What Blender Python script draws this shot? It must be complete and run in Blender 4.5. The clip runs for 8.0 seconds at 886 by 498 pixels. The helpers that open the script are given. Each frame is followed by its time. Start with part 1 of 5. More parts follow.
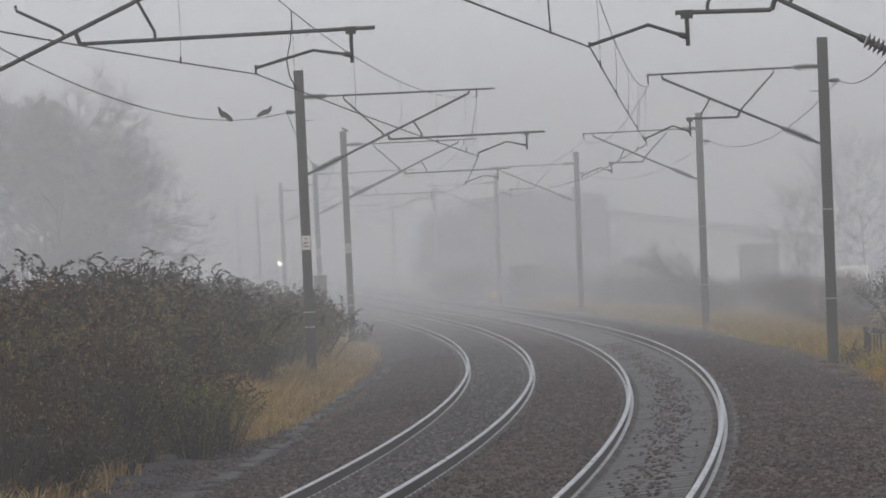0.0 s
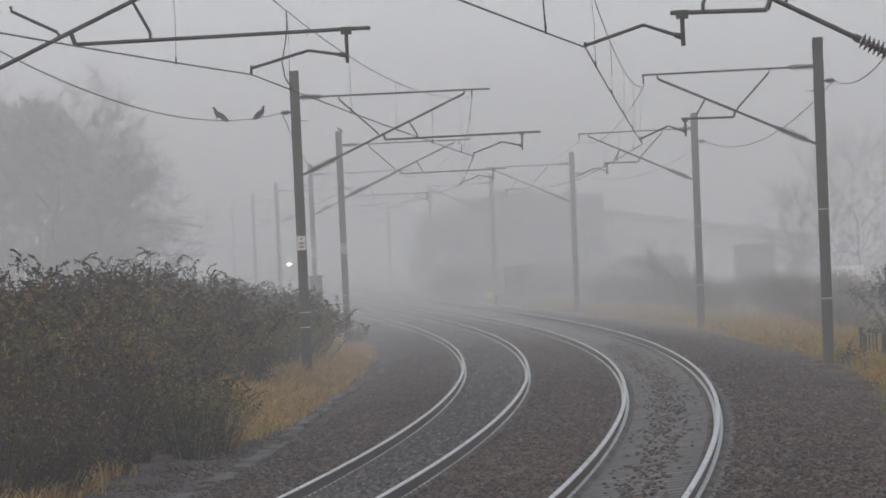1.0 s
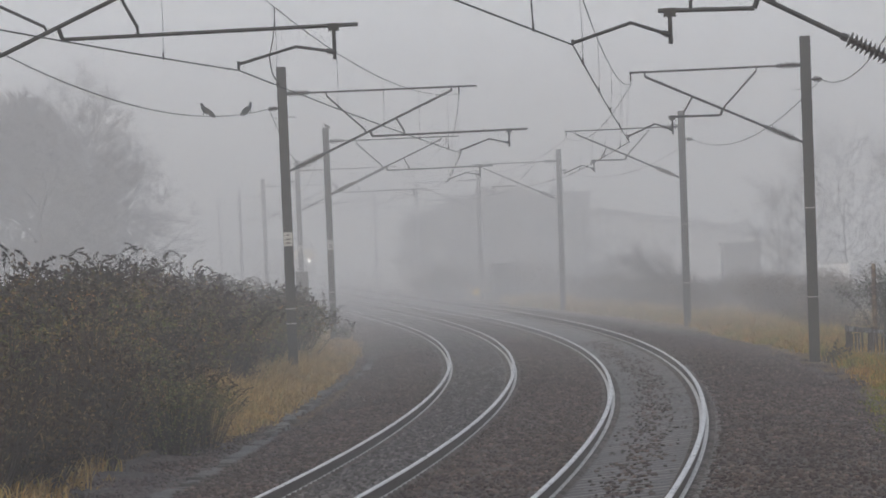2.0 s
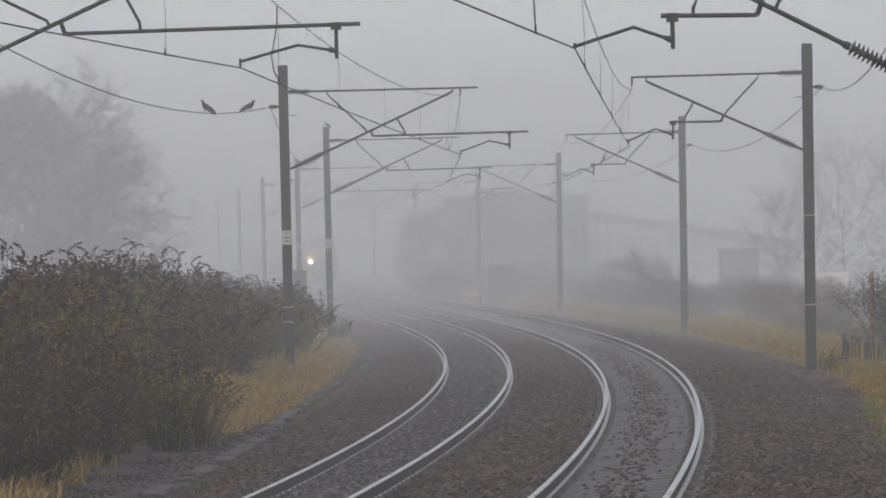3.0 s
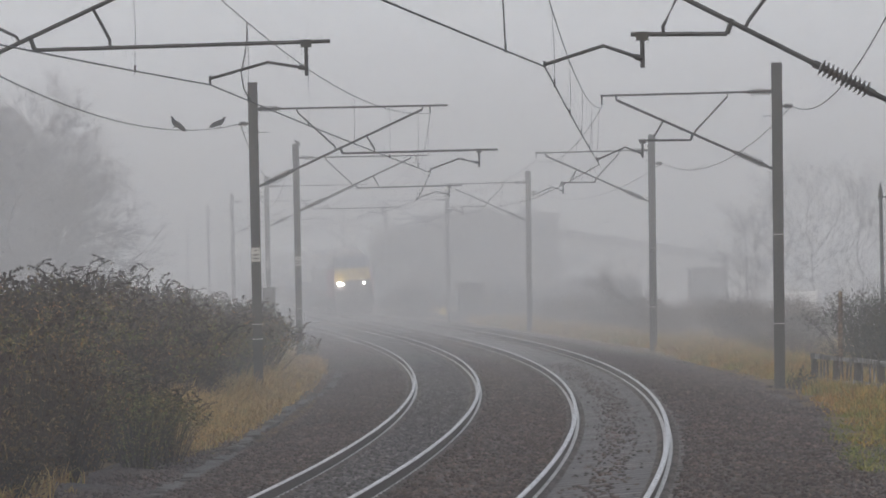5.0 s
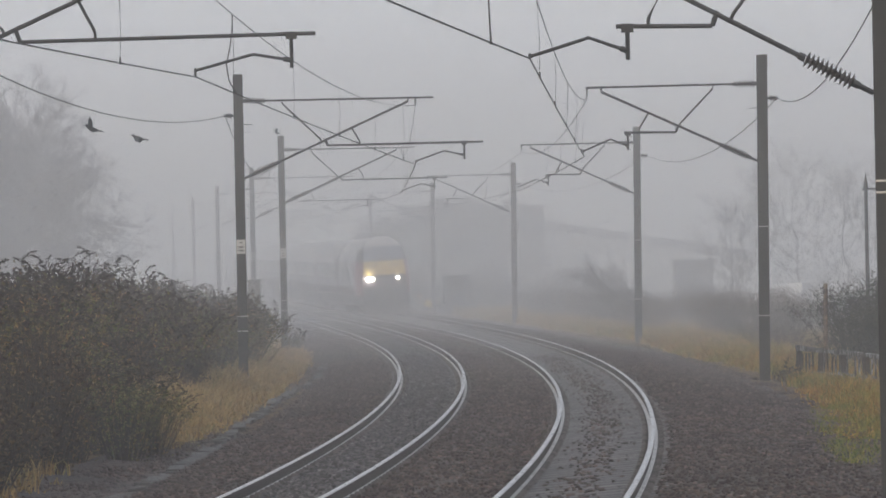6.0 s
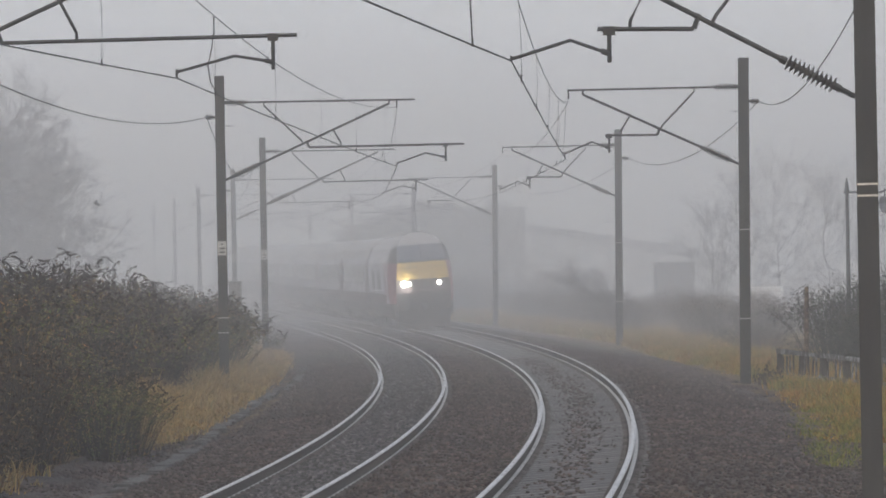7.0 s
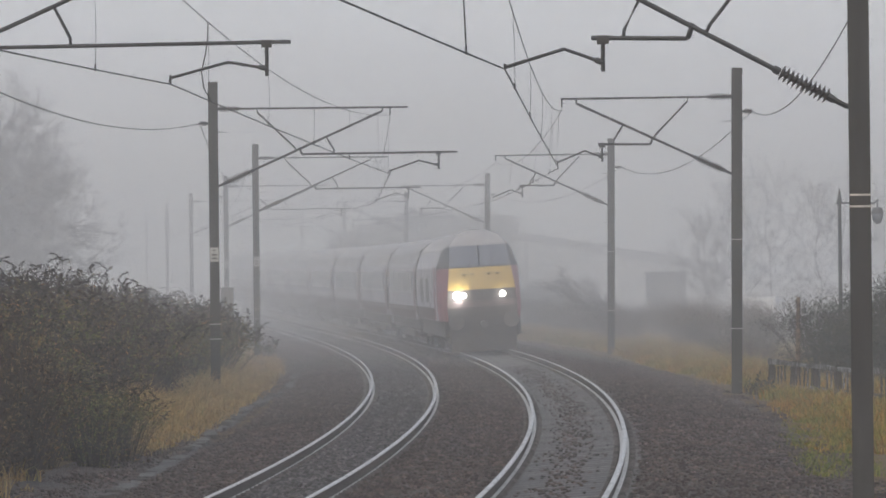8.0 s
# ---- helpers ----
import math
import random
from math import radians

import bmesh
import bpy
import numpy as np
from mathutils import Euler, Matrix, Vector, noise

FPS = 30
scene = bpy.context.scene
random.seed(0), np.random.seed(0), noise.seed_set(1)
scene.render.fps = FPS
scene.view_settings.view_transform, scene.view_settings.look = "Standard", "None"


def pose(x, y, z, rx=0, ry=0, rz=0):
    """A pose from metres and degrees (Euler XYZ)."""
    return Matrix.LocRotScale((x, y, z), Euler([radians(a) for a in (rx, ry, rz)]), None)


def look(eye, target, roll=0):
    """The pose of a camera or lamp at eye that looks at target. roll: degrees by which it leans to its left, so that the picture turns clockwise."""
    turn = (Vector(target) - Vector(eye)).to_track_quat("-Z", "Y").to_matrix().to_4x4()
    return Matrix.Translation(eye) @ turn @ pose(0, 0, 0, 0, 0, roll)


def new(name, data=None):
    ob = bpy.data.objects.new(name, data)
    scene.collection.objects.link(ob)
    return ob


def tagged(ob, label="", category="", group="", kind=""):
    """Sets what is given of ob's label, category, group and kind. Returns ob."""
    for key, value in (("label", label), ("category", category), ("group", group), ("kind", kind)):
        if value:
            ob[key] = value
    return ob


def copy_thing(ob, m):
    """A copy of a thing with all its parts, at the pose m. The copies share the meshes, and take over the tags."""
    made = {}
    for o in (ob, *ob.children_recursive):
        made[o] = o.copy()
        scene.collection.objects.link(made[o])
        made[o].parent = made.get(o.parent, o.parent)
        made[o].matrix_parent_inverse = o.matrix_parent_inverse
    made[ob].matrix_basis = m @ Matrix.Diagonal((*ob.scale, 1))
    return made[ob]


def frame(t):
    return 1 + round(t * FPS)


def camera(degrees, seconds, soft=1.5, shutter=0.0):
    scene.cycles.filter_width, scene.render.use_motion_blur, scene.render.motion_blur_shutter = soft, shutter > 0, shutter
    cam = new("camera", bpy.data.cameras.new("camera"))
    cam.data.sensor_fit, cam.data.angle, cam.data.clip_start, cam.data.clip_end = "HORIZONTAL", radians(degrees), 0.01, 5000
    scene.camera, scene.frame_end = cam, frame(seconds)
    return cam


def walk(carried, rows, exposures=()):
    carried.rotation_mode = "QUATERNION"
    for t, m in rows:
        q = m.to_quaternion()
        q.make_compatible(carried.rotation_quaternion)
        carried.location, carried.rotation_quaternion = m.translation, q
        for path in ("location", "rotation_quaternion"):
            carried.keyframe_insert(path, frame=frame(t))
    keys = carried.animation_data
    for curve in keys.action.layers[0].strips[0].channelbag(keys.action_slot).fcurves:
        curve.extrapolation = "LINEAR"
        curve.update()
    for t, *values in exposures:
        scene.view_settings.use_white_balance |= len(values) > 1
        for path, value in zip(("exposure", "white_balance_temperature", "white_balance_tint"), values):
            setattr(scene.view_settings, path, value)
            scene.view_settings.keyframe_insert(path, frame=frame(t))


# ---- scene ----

# The camera stands on a platform end and pans after the line with a long lens.
cam = camera(9.96, 8.0, soft=1.7)
EYE = 2.574
ROWS = [
    (0.0, 0.0056, 0.1214, 2.6503), (0.5, 0.0203, 0.1218, 2.6273), (1.0, -0.0460, 0.1222, 2.6817), (1.5, -0.1303, 0.0870, 2.6662),
    (3.0, -0.2180, 0.0912, 1.3890), (3.5, -0.2628, 0.1873, 0.9190), (4.0, -0.3471, 0.2786, 0.8029), (4.5, -0.4211, 0.3171, 1.0623),
    (6.0, -0.7321, 0.1904, 1.1887), (6.5, -0.8653, 0.1893, 1.1640), (7.0, -0.9456, 0.2107, 1.0314), (7.5, -0.9777, 0.2235, 0.8227),
    (8.0, -1.0343, 0.2975, 0.6266),
]
walk(cam, [(t, pose(0, 0, EYE, 90 + pitch, roll, yaw)) for t, yaw, pitch, roll in ROWS], exposures=[(0.0, 0.0), (8.0, 0.0)])

# ---- light: a thick overcast sky over a bank of fog ----
world = bpy.data.worlds.new("overcast")
scene.world = world
world.use_nodes = True
wn, wl = world.node_tree.nodes, world.node_tree.links
wn.clear()
sky = wn.new("ShaderNodeTexSky")
sky.sky_type, sky.sun_disc, sky.sun_elevation, sky.sun_rotation = "NISHITA", False, radians(16), radians(200)
sky.air_density, sky.dust_density, sky.ozone_density = 1.0, 6.0, 1.0
bg_sky, bg_cloud, both, wout = wn.new("ShaderNodeBackground"), wn.new("ShaderNodeBackground"), wn.new("ShaderNodeAddShader"), wn.new("ShaderNodeOutputWorld")
bg_sky.inputs[1].default_value = 0.05
bg_cloud.inputs[0].default_value, bg_cloud.inputs[1].default_value = (0.885, 0.92, 1.01, 1), 0.838
wl.new(sky.outputs[0], bg_sky.inputs[0]), wl.new(bg_sky.outputs[0], both.inputs[0])
wl.new(bg_cloud.outputs[0], both.inputs[1]), wl.new(both.outputs[0], wout.inputs[0])
sun = new("sun", bpy.data.lights.new("sun", "SUN"))
sun.data.energy, sun.data.angle, sun.data.color = 0.5, radians(40), (1.0, 0.97, 0.93)
sun.matrix_world = look((-60, -160, 120), (0, 0, 0))

# ---- materials ----


class Mat:
    """A node material round one Principled shader, with short helpers for its texture nodes."""

    def __init__(self, name, rough=0.8, metal=0.0, spec=0.5):
        self.m = bpy.data.materials.new(name)
        self.m.use_nodes = True
        self.n, self.l = self.m.node_tree.nodes, self.m.node_tree.links
        self.b = self.n["Principled BSDF"]
        self.b.inputs["Roughness"].default_value, self.b.inputs["Metallic"].default_value = rough, metal
        self.b.inputs["Specular IOR Level"].default_value = spec
        self.where = self.n.new("ShaderNodeNewGeometry").outputs["Position"]

    def noise(self, scale, detail=4, rough=0.6, stretch=None):
        t = self.n.new("ShaderNodeTexNoise")
        t.inputs["Scale"].default_value, t.inputs["Detail"].default_value, t.inputs["Roughness"].default_value = scale, detail, rough
        src = self.where
        if stretch:
            v = self.n.new("ShaderNodeVectorMath")
            v.operation = "MULTIPLY"
            v.inputs[1].default_value = stretch
            self.l.new(src, v.inputs[0])
            src = v.outputs[0]
        self.l.new(src, t.inputs["Vector"])
        return t.outputs["Fac"]

    def cells(self, scale, out="Color"):
        t = self.n.new("ShaderNodeTexVoronoi")
        t.inputs["Scale"].default_value = scale
        self.l.new(self.where, t.inputs["Vector"])
        return t.outputs[out]

    def island(self):
        return self.n.new("ShaderNodeNewGeometry").outputs["Random Per Island"]

    def each(self):
        return self.n.new("ShaderNodeObjectInfo").outputs["Random"]

    def ramp(self, fac, *stops):
        r = self.n.new("ShaderNodeValToRGB")
        e = r.color_ramp.elements
        while len(e) < len(stops):
            e.new(0.5)
        for el, (at, c) in zip(e, stops):
            el.position, el.color = at, (*c, 1)
        self.l.new(fac, r.inputs[0])
        return r.outputs[0]

    def mix(self, fac, a, b, kind="MIX"):
        x = self.n.new("ShaderNodeMix")
        x.data_type, x.blend_type = "RGBA", kind
        for s, v in ((x.inputs[0], fac), (x.inputs[6], a), (x.inputs[7], b)):
            if isinstance(v, (int, float)):
                s.default_value = v
            elif isinstance(v, tuple):
                s.default_value = (*v, 1)
            else:
                self.l.new(v, s)
        return x.outputs[2]

    def colour(self, c):
        if isinstance(c, tuple):
            self.b.inputs["Base Color"].default_value = (*c, 1)
        else:
            self.l.new(c, self.b.inputs["Base Color"])
        return self

    def rough(self, c):
        self.l.new(c, self.b.inputs["Roughness"])
        return self

    def bump(self, h, strength=0.5, distance=0.02):
        u = self.n.new("ShaderNodeBump")
        u.inputs["Strength"].default_value, u.inputs["Distance"].default_value = strength, distance
        self.l.new(h, u.inputs["Height"])
        self.l.new(u.outputs[0], self.b.inputs["Normal"])
        return self


def make_materials():
    M = {}
    for name, lo, mid, hi, shade in (("ballast", (0.020, 0.0152, 0.0135), (0.047, 0.0385, 0.0345), (0.092, 0.076, 0.069), ((0.7, 0.68, 0.70), (1.15, 1.0, 0.93))),
                                     ("ballast_grey", (0.024, 0.0228, 0.0236), (0.060, 0.0575, 0.0590), (0.110, 0.106, 0.106), ((0.8, 0.8, 0.83), (1.1, 1.08, 1.06)))):
        m = M[name] = Mat(name, 0.85, spec=0.35)
        rock = m.ramp(m.cells(15), (0.0, lo), (0.5, mid), (1.0, hi))
        tint = m.ramp(m.noise(0.35, 3), (0.3, shade[0]), (0.7, shade[1]))
        m.colour(m.mix(1.0, rock, tint, "MULTIPLY")).bump(m.cells(15, "Distance"), 1.0, 0.05)
        m = M[name.replace("ballast", "stone")] = Mat(name.replace("ballast", "loose_stone"), 0.8, spec=0.4)
        m.colour(m.mix(1.0, m.ramp(m.island(), (0.0, lo), (0.5, mid), (0.88, hi), (1.0, tuple(1.7 * c for c in hi))), m.ramp(m.noise(0.35, 3), (0.3, shade[0]), (0.7, shade[1])), "MULTIPLY")).bump(m.noise(60), 0.3, 0.01)
    m = M["soil"] = Mat("soil", 0.95, spec=0.15)
    m.colour(m.ramp(m.noise(1.2, 6), (0.3, (0.045, 0.032, 0.018)), (0.6, (0.12, 0.082, 0.036)), (0.8, (0.085, 0.08, 0.028)))).bump(m.noise(9, 6), 0.8, 0.08)
    m = M["rail_head"] = Mat("polished_rail_head", 0.3, 1.0)
    m.colour(m.ramp(m.noise(0.8, 3), (0.3, (0.26, 0.255, 0.255)), (0.7, (0.38, 0.375, 0.375)))).rough(m.ramp(m.noise(3, 4), (0.3, (0.24, 0.24, 0.24)), (0.7, (0.4, 0.4, 0.4))))
    m = M["rail_rust"] = Mat("rusty_rail_side", 0.75, 0.1)
    m.colour(m.ramp(m.noise(7, 6), (0.3, (0.028, 0.021, 0.018)), (0.7, (0.07, 0.052, 0.043)))).bump(m.noise(40), 0.3, 0.01)
    # steep noise ramp breaks the foot into pale and dark patches
    m = M["rail_foot"] = Mat("patchy_rail_foot", 0.45, 0.35)
    m.colour(m.ramp(m.noise(4, 5), (0.34, (0.07, 0.063, 0.058)), (0.46, (0.34, 0.33, 0.32)), (0.75, (0.52, 0.50, 0.48))))
    m = M["sleeper"] = Mat("weathered_concrete", 0.75)
    m.colour(m.mix(1.0, m.ramp(m.noise(14, 6), (0.3, (0.062, 0.06, 0.058)), (0.7, (0.135, 0.13, 0.126))), m.ramp(m.each(), (0, (0.6, 0.6, 0.6)), (1, (1.2, 1.18, 1.15))), "MULTIPLY")).bump(m.noise(50, 4), 0.4, 0.01)
    m = M["clip"] = Mat("spring_clip_steel", 0.6, 0.4)
    m.colour(m.ramp(m.island(), (0.0, (0.035, 0.028, 0.0245)), (1.0, (0.112, 0.098, 0.091))))
    m = M["concrete"] = Mat("trough_concrete", 0.85)
    m.colour(m.mix(1.0, m.ramp(m.noise(5, 6), (0.3, (0.032, 0.031, 0.029)), (0.7, (0.078, 0.075, 0.071))), m.ramp(m.each(), (0, (0.7, 0.7, 0.7)), (1, (1.15, 1.15, 1.15))), "MULTIPLY")).bump(m.noise(30), 0.4, 0.02)
    m = M["galvanised"] = Mat("weathered_galvanised_steel", 0.7, 0.2)
    m.colour(m.mix(1.0, m.ramp(m.noise(3, 6, 0.7, (1, 1, 0.15)), (0.3, (0.020, 0.019, 0.019)), (0.7, (0.046, 0.044, 0.043))), m.ramp(m.noise(30), (0.3, (0.8, 0.8, 0.8)), (0.7, (1.1, 1.08, 1.05))), "MULTIPLY"))
    m = M["tube"] = Mat("dull_steel_tube", 0.55, 0.5)
    m.colour(m.ramp(m.noise(6, 5), (0.3, (0.03, 0.03, 0.0312)), (0.7, (0.057, 0.0564, 0.0576))))
    m = M["porcelain"] = Mat("brown_glazed_porcelain", 0.25)
    m.colour(m.ramp(m.noise(20), (0.3, (0.045, 0.039, 0.037)), (0.7, (0.085, 0.076, 0.072))))
    m = M["wire"] = Mat("oxidised_copper_wire", 0.6, 0.3)
    m.colour(m.ramp(m.noise(2), (0.3, (0.0224, 0.0216, 0.0216)), (0.7, (0.04, 0.0384, 0.0376))))
    m = M["band"] = Mat("bright_metal_strap", 0.4, 0.6)
    m.colour(m.ramp(m.noise(20), (0.3, (0.38, 0.37, 0.36)), (0.7, (0.6, 0.59, 0.57))))
    m = M["plate"] = Mat("white_number_plate", 0.5)
    m.colour(m.ramp(m.noise(14, 5), (0.3, (0.36, 0.36, 0.3525)), (0.7, (0.495, 0.495, 0.48))))
    m = M["ink"] = Mat("black_paint", 0.6).colour((0.02, 0.02, 0.022))
    m = M["straw"] = Mat("dead_grass", 0.8, spec=0.2)
    m.colour(m.mix(1.0, m.ramp(m.island(), (0.0, (0.12, 0.078, 0.032)), (0.5, (0.29, 0.20, 0.08)), (0.85, (0.40, 0.30, 0.145)), (1.0, (0.14, 0.15, 0.045))), m.ramp(m.noise(0.45, 3), (0.35, (0.72, 0.74, 0.72)), (0.65, (1.12, 1.02, 0.88))), "MULTIPLY"))
    m = M["verge_straw"] = Mat("brown_verge_grass", 0.85, spec=0.1)
    m.colour(m.mix(1.0, m.ramp(m.island(), (0.0, (0.12, 0.066, 0.02)), (0.45, (0.27, 0.175, 0.050)), (0.78, (0.37, 0.26, 0.085)), (0.86, (0.13, 0.135, 0.035)), (1.0, (0.17, 0.17, 0.05))), m.ramp(m.noise(0.3, 4), (0.38, (0.6, 0.86, 0.5)), (0.50, (1.0, 0.96, 0.86)), (0.66, (1.2, 0.97, 0.75))), "MULTIPLY"))
    m = M["grass"] = Mat("damp_green_grass", 0.8, spec=0.2)
    m.colour(m.ramp(m.island(), (0.0, (0.05, 0.07, 0.014)), (0.6, (0.13, 0.15, 0.025)), (1.0, (0.22, 0.18, 0.05))))
    m = M["leaf"] = Mat("winter_scrub_leaf", 0.8, spec=0.15)
    m.colour(m.mix(1.0, m.ramp(m.island(), (0.0, (0.022, 0.0185, 0.014)), (0.35, (0.068, 0.055, 0.032)), (0.72, (0.098, 0.120, 0.046)), (0.92, (0.18, 0.138, 0.066)), (1.0, (0.27, 0.19, 0.10))), m.ramp(m.noise(0.6, 3), (0.40, (1.3, 0.88, 0.68)), (0.58, (0.92, 1.07, 0.78))), "MULTIPLY"))
    m = M["stalk"] = Mat("dead_brown_stalk", 0.9, spec=0.1)
    m.colour(m.ramp(m.island(), (0.0, (0.024, 0.018, 0.014)), (0.55, (0.062, 0.045, 0.030)), (0.85, (0.12, 0.088, 0.050)), (1.0, (0.21, 0.155, 0.085))))
    m = M["seed"] = Mat("dry_seed_head", 0.9, spec=0.1)
    m.colour(m.ramp(m.island(), (0.0, (0.018, 0.0146, 0.0122)), (0.7, (0.039, 0.031, 0.0255)), (1.0, (0.075, 0.056, 0.040))))
    m = M["twig"] = Mat("grey_brown_bark", 0.9, spec=0.15)
    m.colour(m.ramp(m.noise(5, 5), (0.3, (0.028, 0.0231, 0.0189)), (0.7, (0.0595, 0.049, 0.0399))))
    m = M["ivy"] = Mat("dark_ivy_leaf", 0.7, spec=0.2)
    m.colour(m.ramp(m.island(), (0.0, (0.012, 0.012, 0.009)), (0.6, (0.026, 0.028, 0.016)), (0.9, (0.055, 0.048, 0.026)), (1.0, (0.11, 0.085, 0.045))))
    m = M["old_wood"] = Mat("weathered_board", 0.9, spec=0.15)
    m.colour(m.mix(m.ramp(m.noise(9, 6, 0.7, (1, 1, 0.35)), (0.50, (0, 0, 0)), (0.56, (1, 1, 1))), (0.045, 0.04, 0.036), (0.26, 0.26, 0.255))).bump(m.noise(40), 0.3, 0.01)
    m = M["dark_wood"] = Mat("dark_wet_timber", 0.85, spec=0.2)
    m.colour(m.ramp(m.noise(6, 6, 0.7, (3, 3, 0.5)), (0.3, (0.0245, 0.0196, 0.0168)), (0.7, (0.07, 0.0595, 0.049)))).bump(m.noise(40), 0.4, 0.01)
    m = M["rust"] = Mat("rusted_post", 0.85, 0.1)
    m.colour(m.ramp(m.noise(8, 6), (0.35, (0.035, 0.022, 0.016)), (0.52, (0.10, 0.06, 0.035)), (0.65, (0.23, 0.18, 0.12))))
    m = M["iron"] = Mat("dark_painted_iron", 0.5)
    m.colour(m.ramp(m.noise(9, 4), (0.3, (0.02, 0.021, 0.022)), (0.7, (0.04, 0.041, 0.042))))
    m = M["cabinet"] = Mat("grey_cabinet_paint", 0.6)
    m.colour(m.ramp(m.noise(3, 6, 0.7, (1, 1, 0.2)), (0.3, (0.12, 0.12, 0.12)), (0.7, (0.2, 0.2, 0.2))))
    m = M["dark_cabinet"] = Mat("dark_grey_cabinet_paint", 0.6)
    m.colour(m.ramp(m.noise(3, 6, 0.7, (1, 1, 0.2)), (0.3, (0.012, 0.012, 0.013)), (0.7, (0.028, 0.028, 0.03))))
    m = M["yellow_sign"] = Mat("faded_yellow_paint", 0.5)
    m.colour(m.ramp(m.noise(9), (0.3, (0.62, 0.42, 0.06)), (0.7, (0.75, 0.55, 0.13))))
    m = M["orange_sign"] = Mat("faded_orange_paint", 0.5)
    m.colour(m.ramp(m.noise(9), (0.3, (0.62, 0.27, 0.05)), (0.7, (0.75, 0.36, 0.1))))
    m = M["feather"] = Mat("black_feather", 0.5)
    m.colour(m.ramp(m.noise(40), (0.3, (0.010, 0.010, 0.012)), (0.7, (0.03, 0.03, 0.033))))
    # the train
    m = M["coach_white"] = Mat("grubby_pale_coach_paint", 0.38)
    m.colour(m.ramp(m.noise(2.5, 6, 0.7, (1, 1, 0.3)), (0.3, (0.28, 0.275, 0.30)), (0.7, (0.40, 0.39, 0.42))))
    m = M["coach_red"] = Mat("red_coach_paint", 0.38)
    m.colour(m.ramp(m.noise(2.5, 6), (0.3, (0.17, 0.035, 0.05)), (0.7, (0.24, 0.05, 0.065))))
    m = M["coach_dull_red"] = Mat("dull_red_coach_paint", 0.6)
    m.colour(m.ramp(m.noise(4, 6), (0.3, (0.095, 0.050, 0.052)), (0.7, (0.15, 0.072, 0.076))))
    # muted reddish grey, darker than the body side above
    m = M["lower_dust"] = Mat("dull_reddish_lower_paint", 0.8)
    m.colour(m.ramp(m.noise(3, 6, 0.7, (1, 1, 2)), (0.3, (0.085, 0.068, 0.068)), (0.7, (0.155, 0.125, 0.125))))
    m = M["coach_roof"] = Mat("sooty_roof_paint", 0.6)
    m.colour(m.ramp(m.noise(2, 6, 0.7, (1, 0.3, 1)), (0.3, (0.22, 0.21, 0.21)), (0.7, (0.38, 0.37, 0.37))))
    m = M["cab_yellow"] = Mat("yellow_warning_paint", 0.4)
    m.colour(m.ramp(m.noise(4, 6), (0.3, (0.38, 0.26, 0.065)), (0.7, (0.47, 0.33, 0.09))))
    # grimy underframe brown, its base lightened to imitate fog in front of it
    m = M["under"] = Mat("fog_greyed_grimy_underframe", 0.85)
    m.colour(m.ramp(m.noise(3, 6), (0.3, (0.042, 0.039, 0.037)), (0.7, (0.085, 0.078, 0.074))))
    # blue-grey base colour imitates the sky reflected in the glass
    m = M["glass"] = Mat("sky_sheen_glass", 0.06)
    m.colour(m.ramp(m.noise(1.5, 3), (0.3, (0.09, 0.10, 0.125)), (0.7, (0.15, 0.16, 0.19))))
    m = M["coach_glass"] = Mat("dark_coach_window", 0.08)
    m.colour(m.ramp(m.noise(1.5, 3), (0.3, (0.05, 0.053, 0.06)), (0.7, (0.10, 0.104, 0.115))))
    m = M["headlight"] = Mat("headlight_lens", 0.2)
    m.colour((0.9, 0.9, 0.85))
    m.b.inputs["Emission Color"].default_value, m.b.inputs["Emission Strength"].default_value = (1.0, 0.96, 0.9, 1), 75.0
    m = M["marker_light"] = Mat("marker_light_lens", 0.2)
    m.colour((0.9, 0.9, 0.85))
    m.b.inputs["Emission Color"].default_value, m.b.inputs["Emission Strength"].default_value = (1.0, 0.96, 0.9, 1), 20.0
    m = M["white_van"] = Mat("white_vehicle_paint", 0.3)
    m.colour(m.ramp(m.noise(3), (0.3, (0.72, 0.73, 0.75)), (0.7, (0.82, 0.83, 0.84))))
    m = M["wall_dark"] = Mat("dark_rendered_wall", 0.9)
    m.colour(m.ramp(m.noise(0.8, 6), (0.3, (0.05, 0.048, 0.047)), (0.7, (0.10, 0.096, 0.092))))
    m = M["wall_pale"] = Mat("pale_rendered_wall", 0.9)
    m.colour(m.ramp(m.noise(0.8, 6), (0.3, (0.34, 0.34, 0.34)), (0.7, (0.46, 0.46, 0.455))))
    m = M["roof_dark"] = Mat("dark_sheet_roof", 0.8)
    m.colour(m.ramp(m.noise(1.5, 6), (0.3, (0.04, 0.04, 0.042)), (0.7, (0.075, 0.074, 0.075))))
    return {k: v.m for k, v in M.items()}


MAT = make_materials()


def fog_material(name, density):
    m = bpy.data.materials.new(name)
    m.use_nodes = True
    n = m.node_tree.nodes
    n.clear()
    scatter, end = n.new("ShaderNodeVolumeScatter"), n.new("ShaderNodeOutputMaterial")
    scatter.inputs["Color"].default_value, scatter.inputs["Density"].default_value = (0.97, 0.97, 0.985, 1), density
    m.node_tree.links.new(scatter.outputs[0], end.inputs["Volume"])
    return m


# ---- helpers for meshes ----
def part(name, bm, material, parent=None, label="", smooth=False):
    me = bpy.data.meshes.new(name)
    bm.to_mesh(me)
    bm.free()
    for one in material if isinstance(material, (list, tuple)) else [material]:
        me.materials.append(MAT[one] if isinstance(one, str) else one)
    if smooth:
        me.polygons.foreach_set("use_smooth", [True] * len(me.polygons))
    ob = new(name, me)
    if parent is not None:
        ob.parent = parent
    return tagged(ob, label)


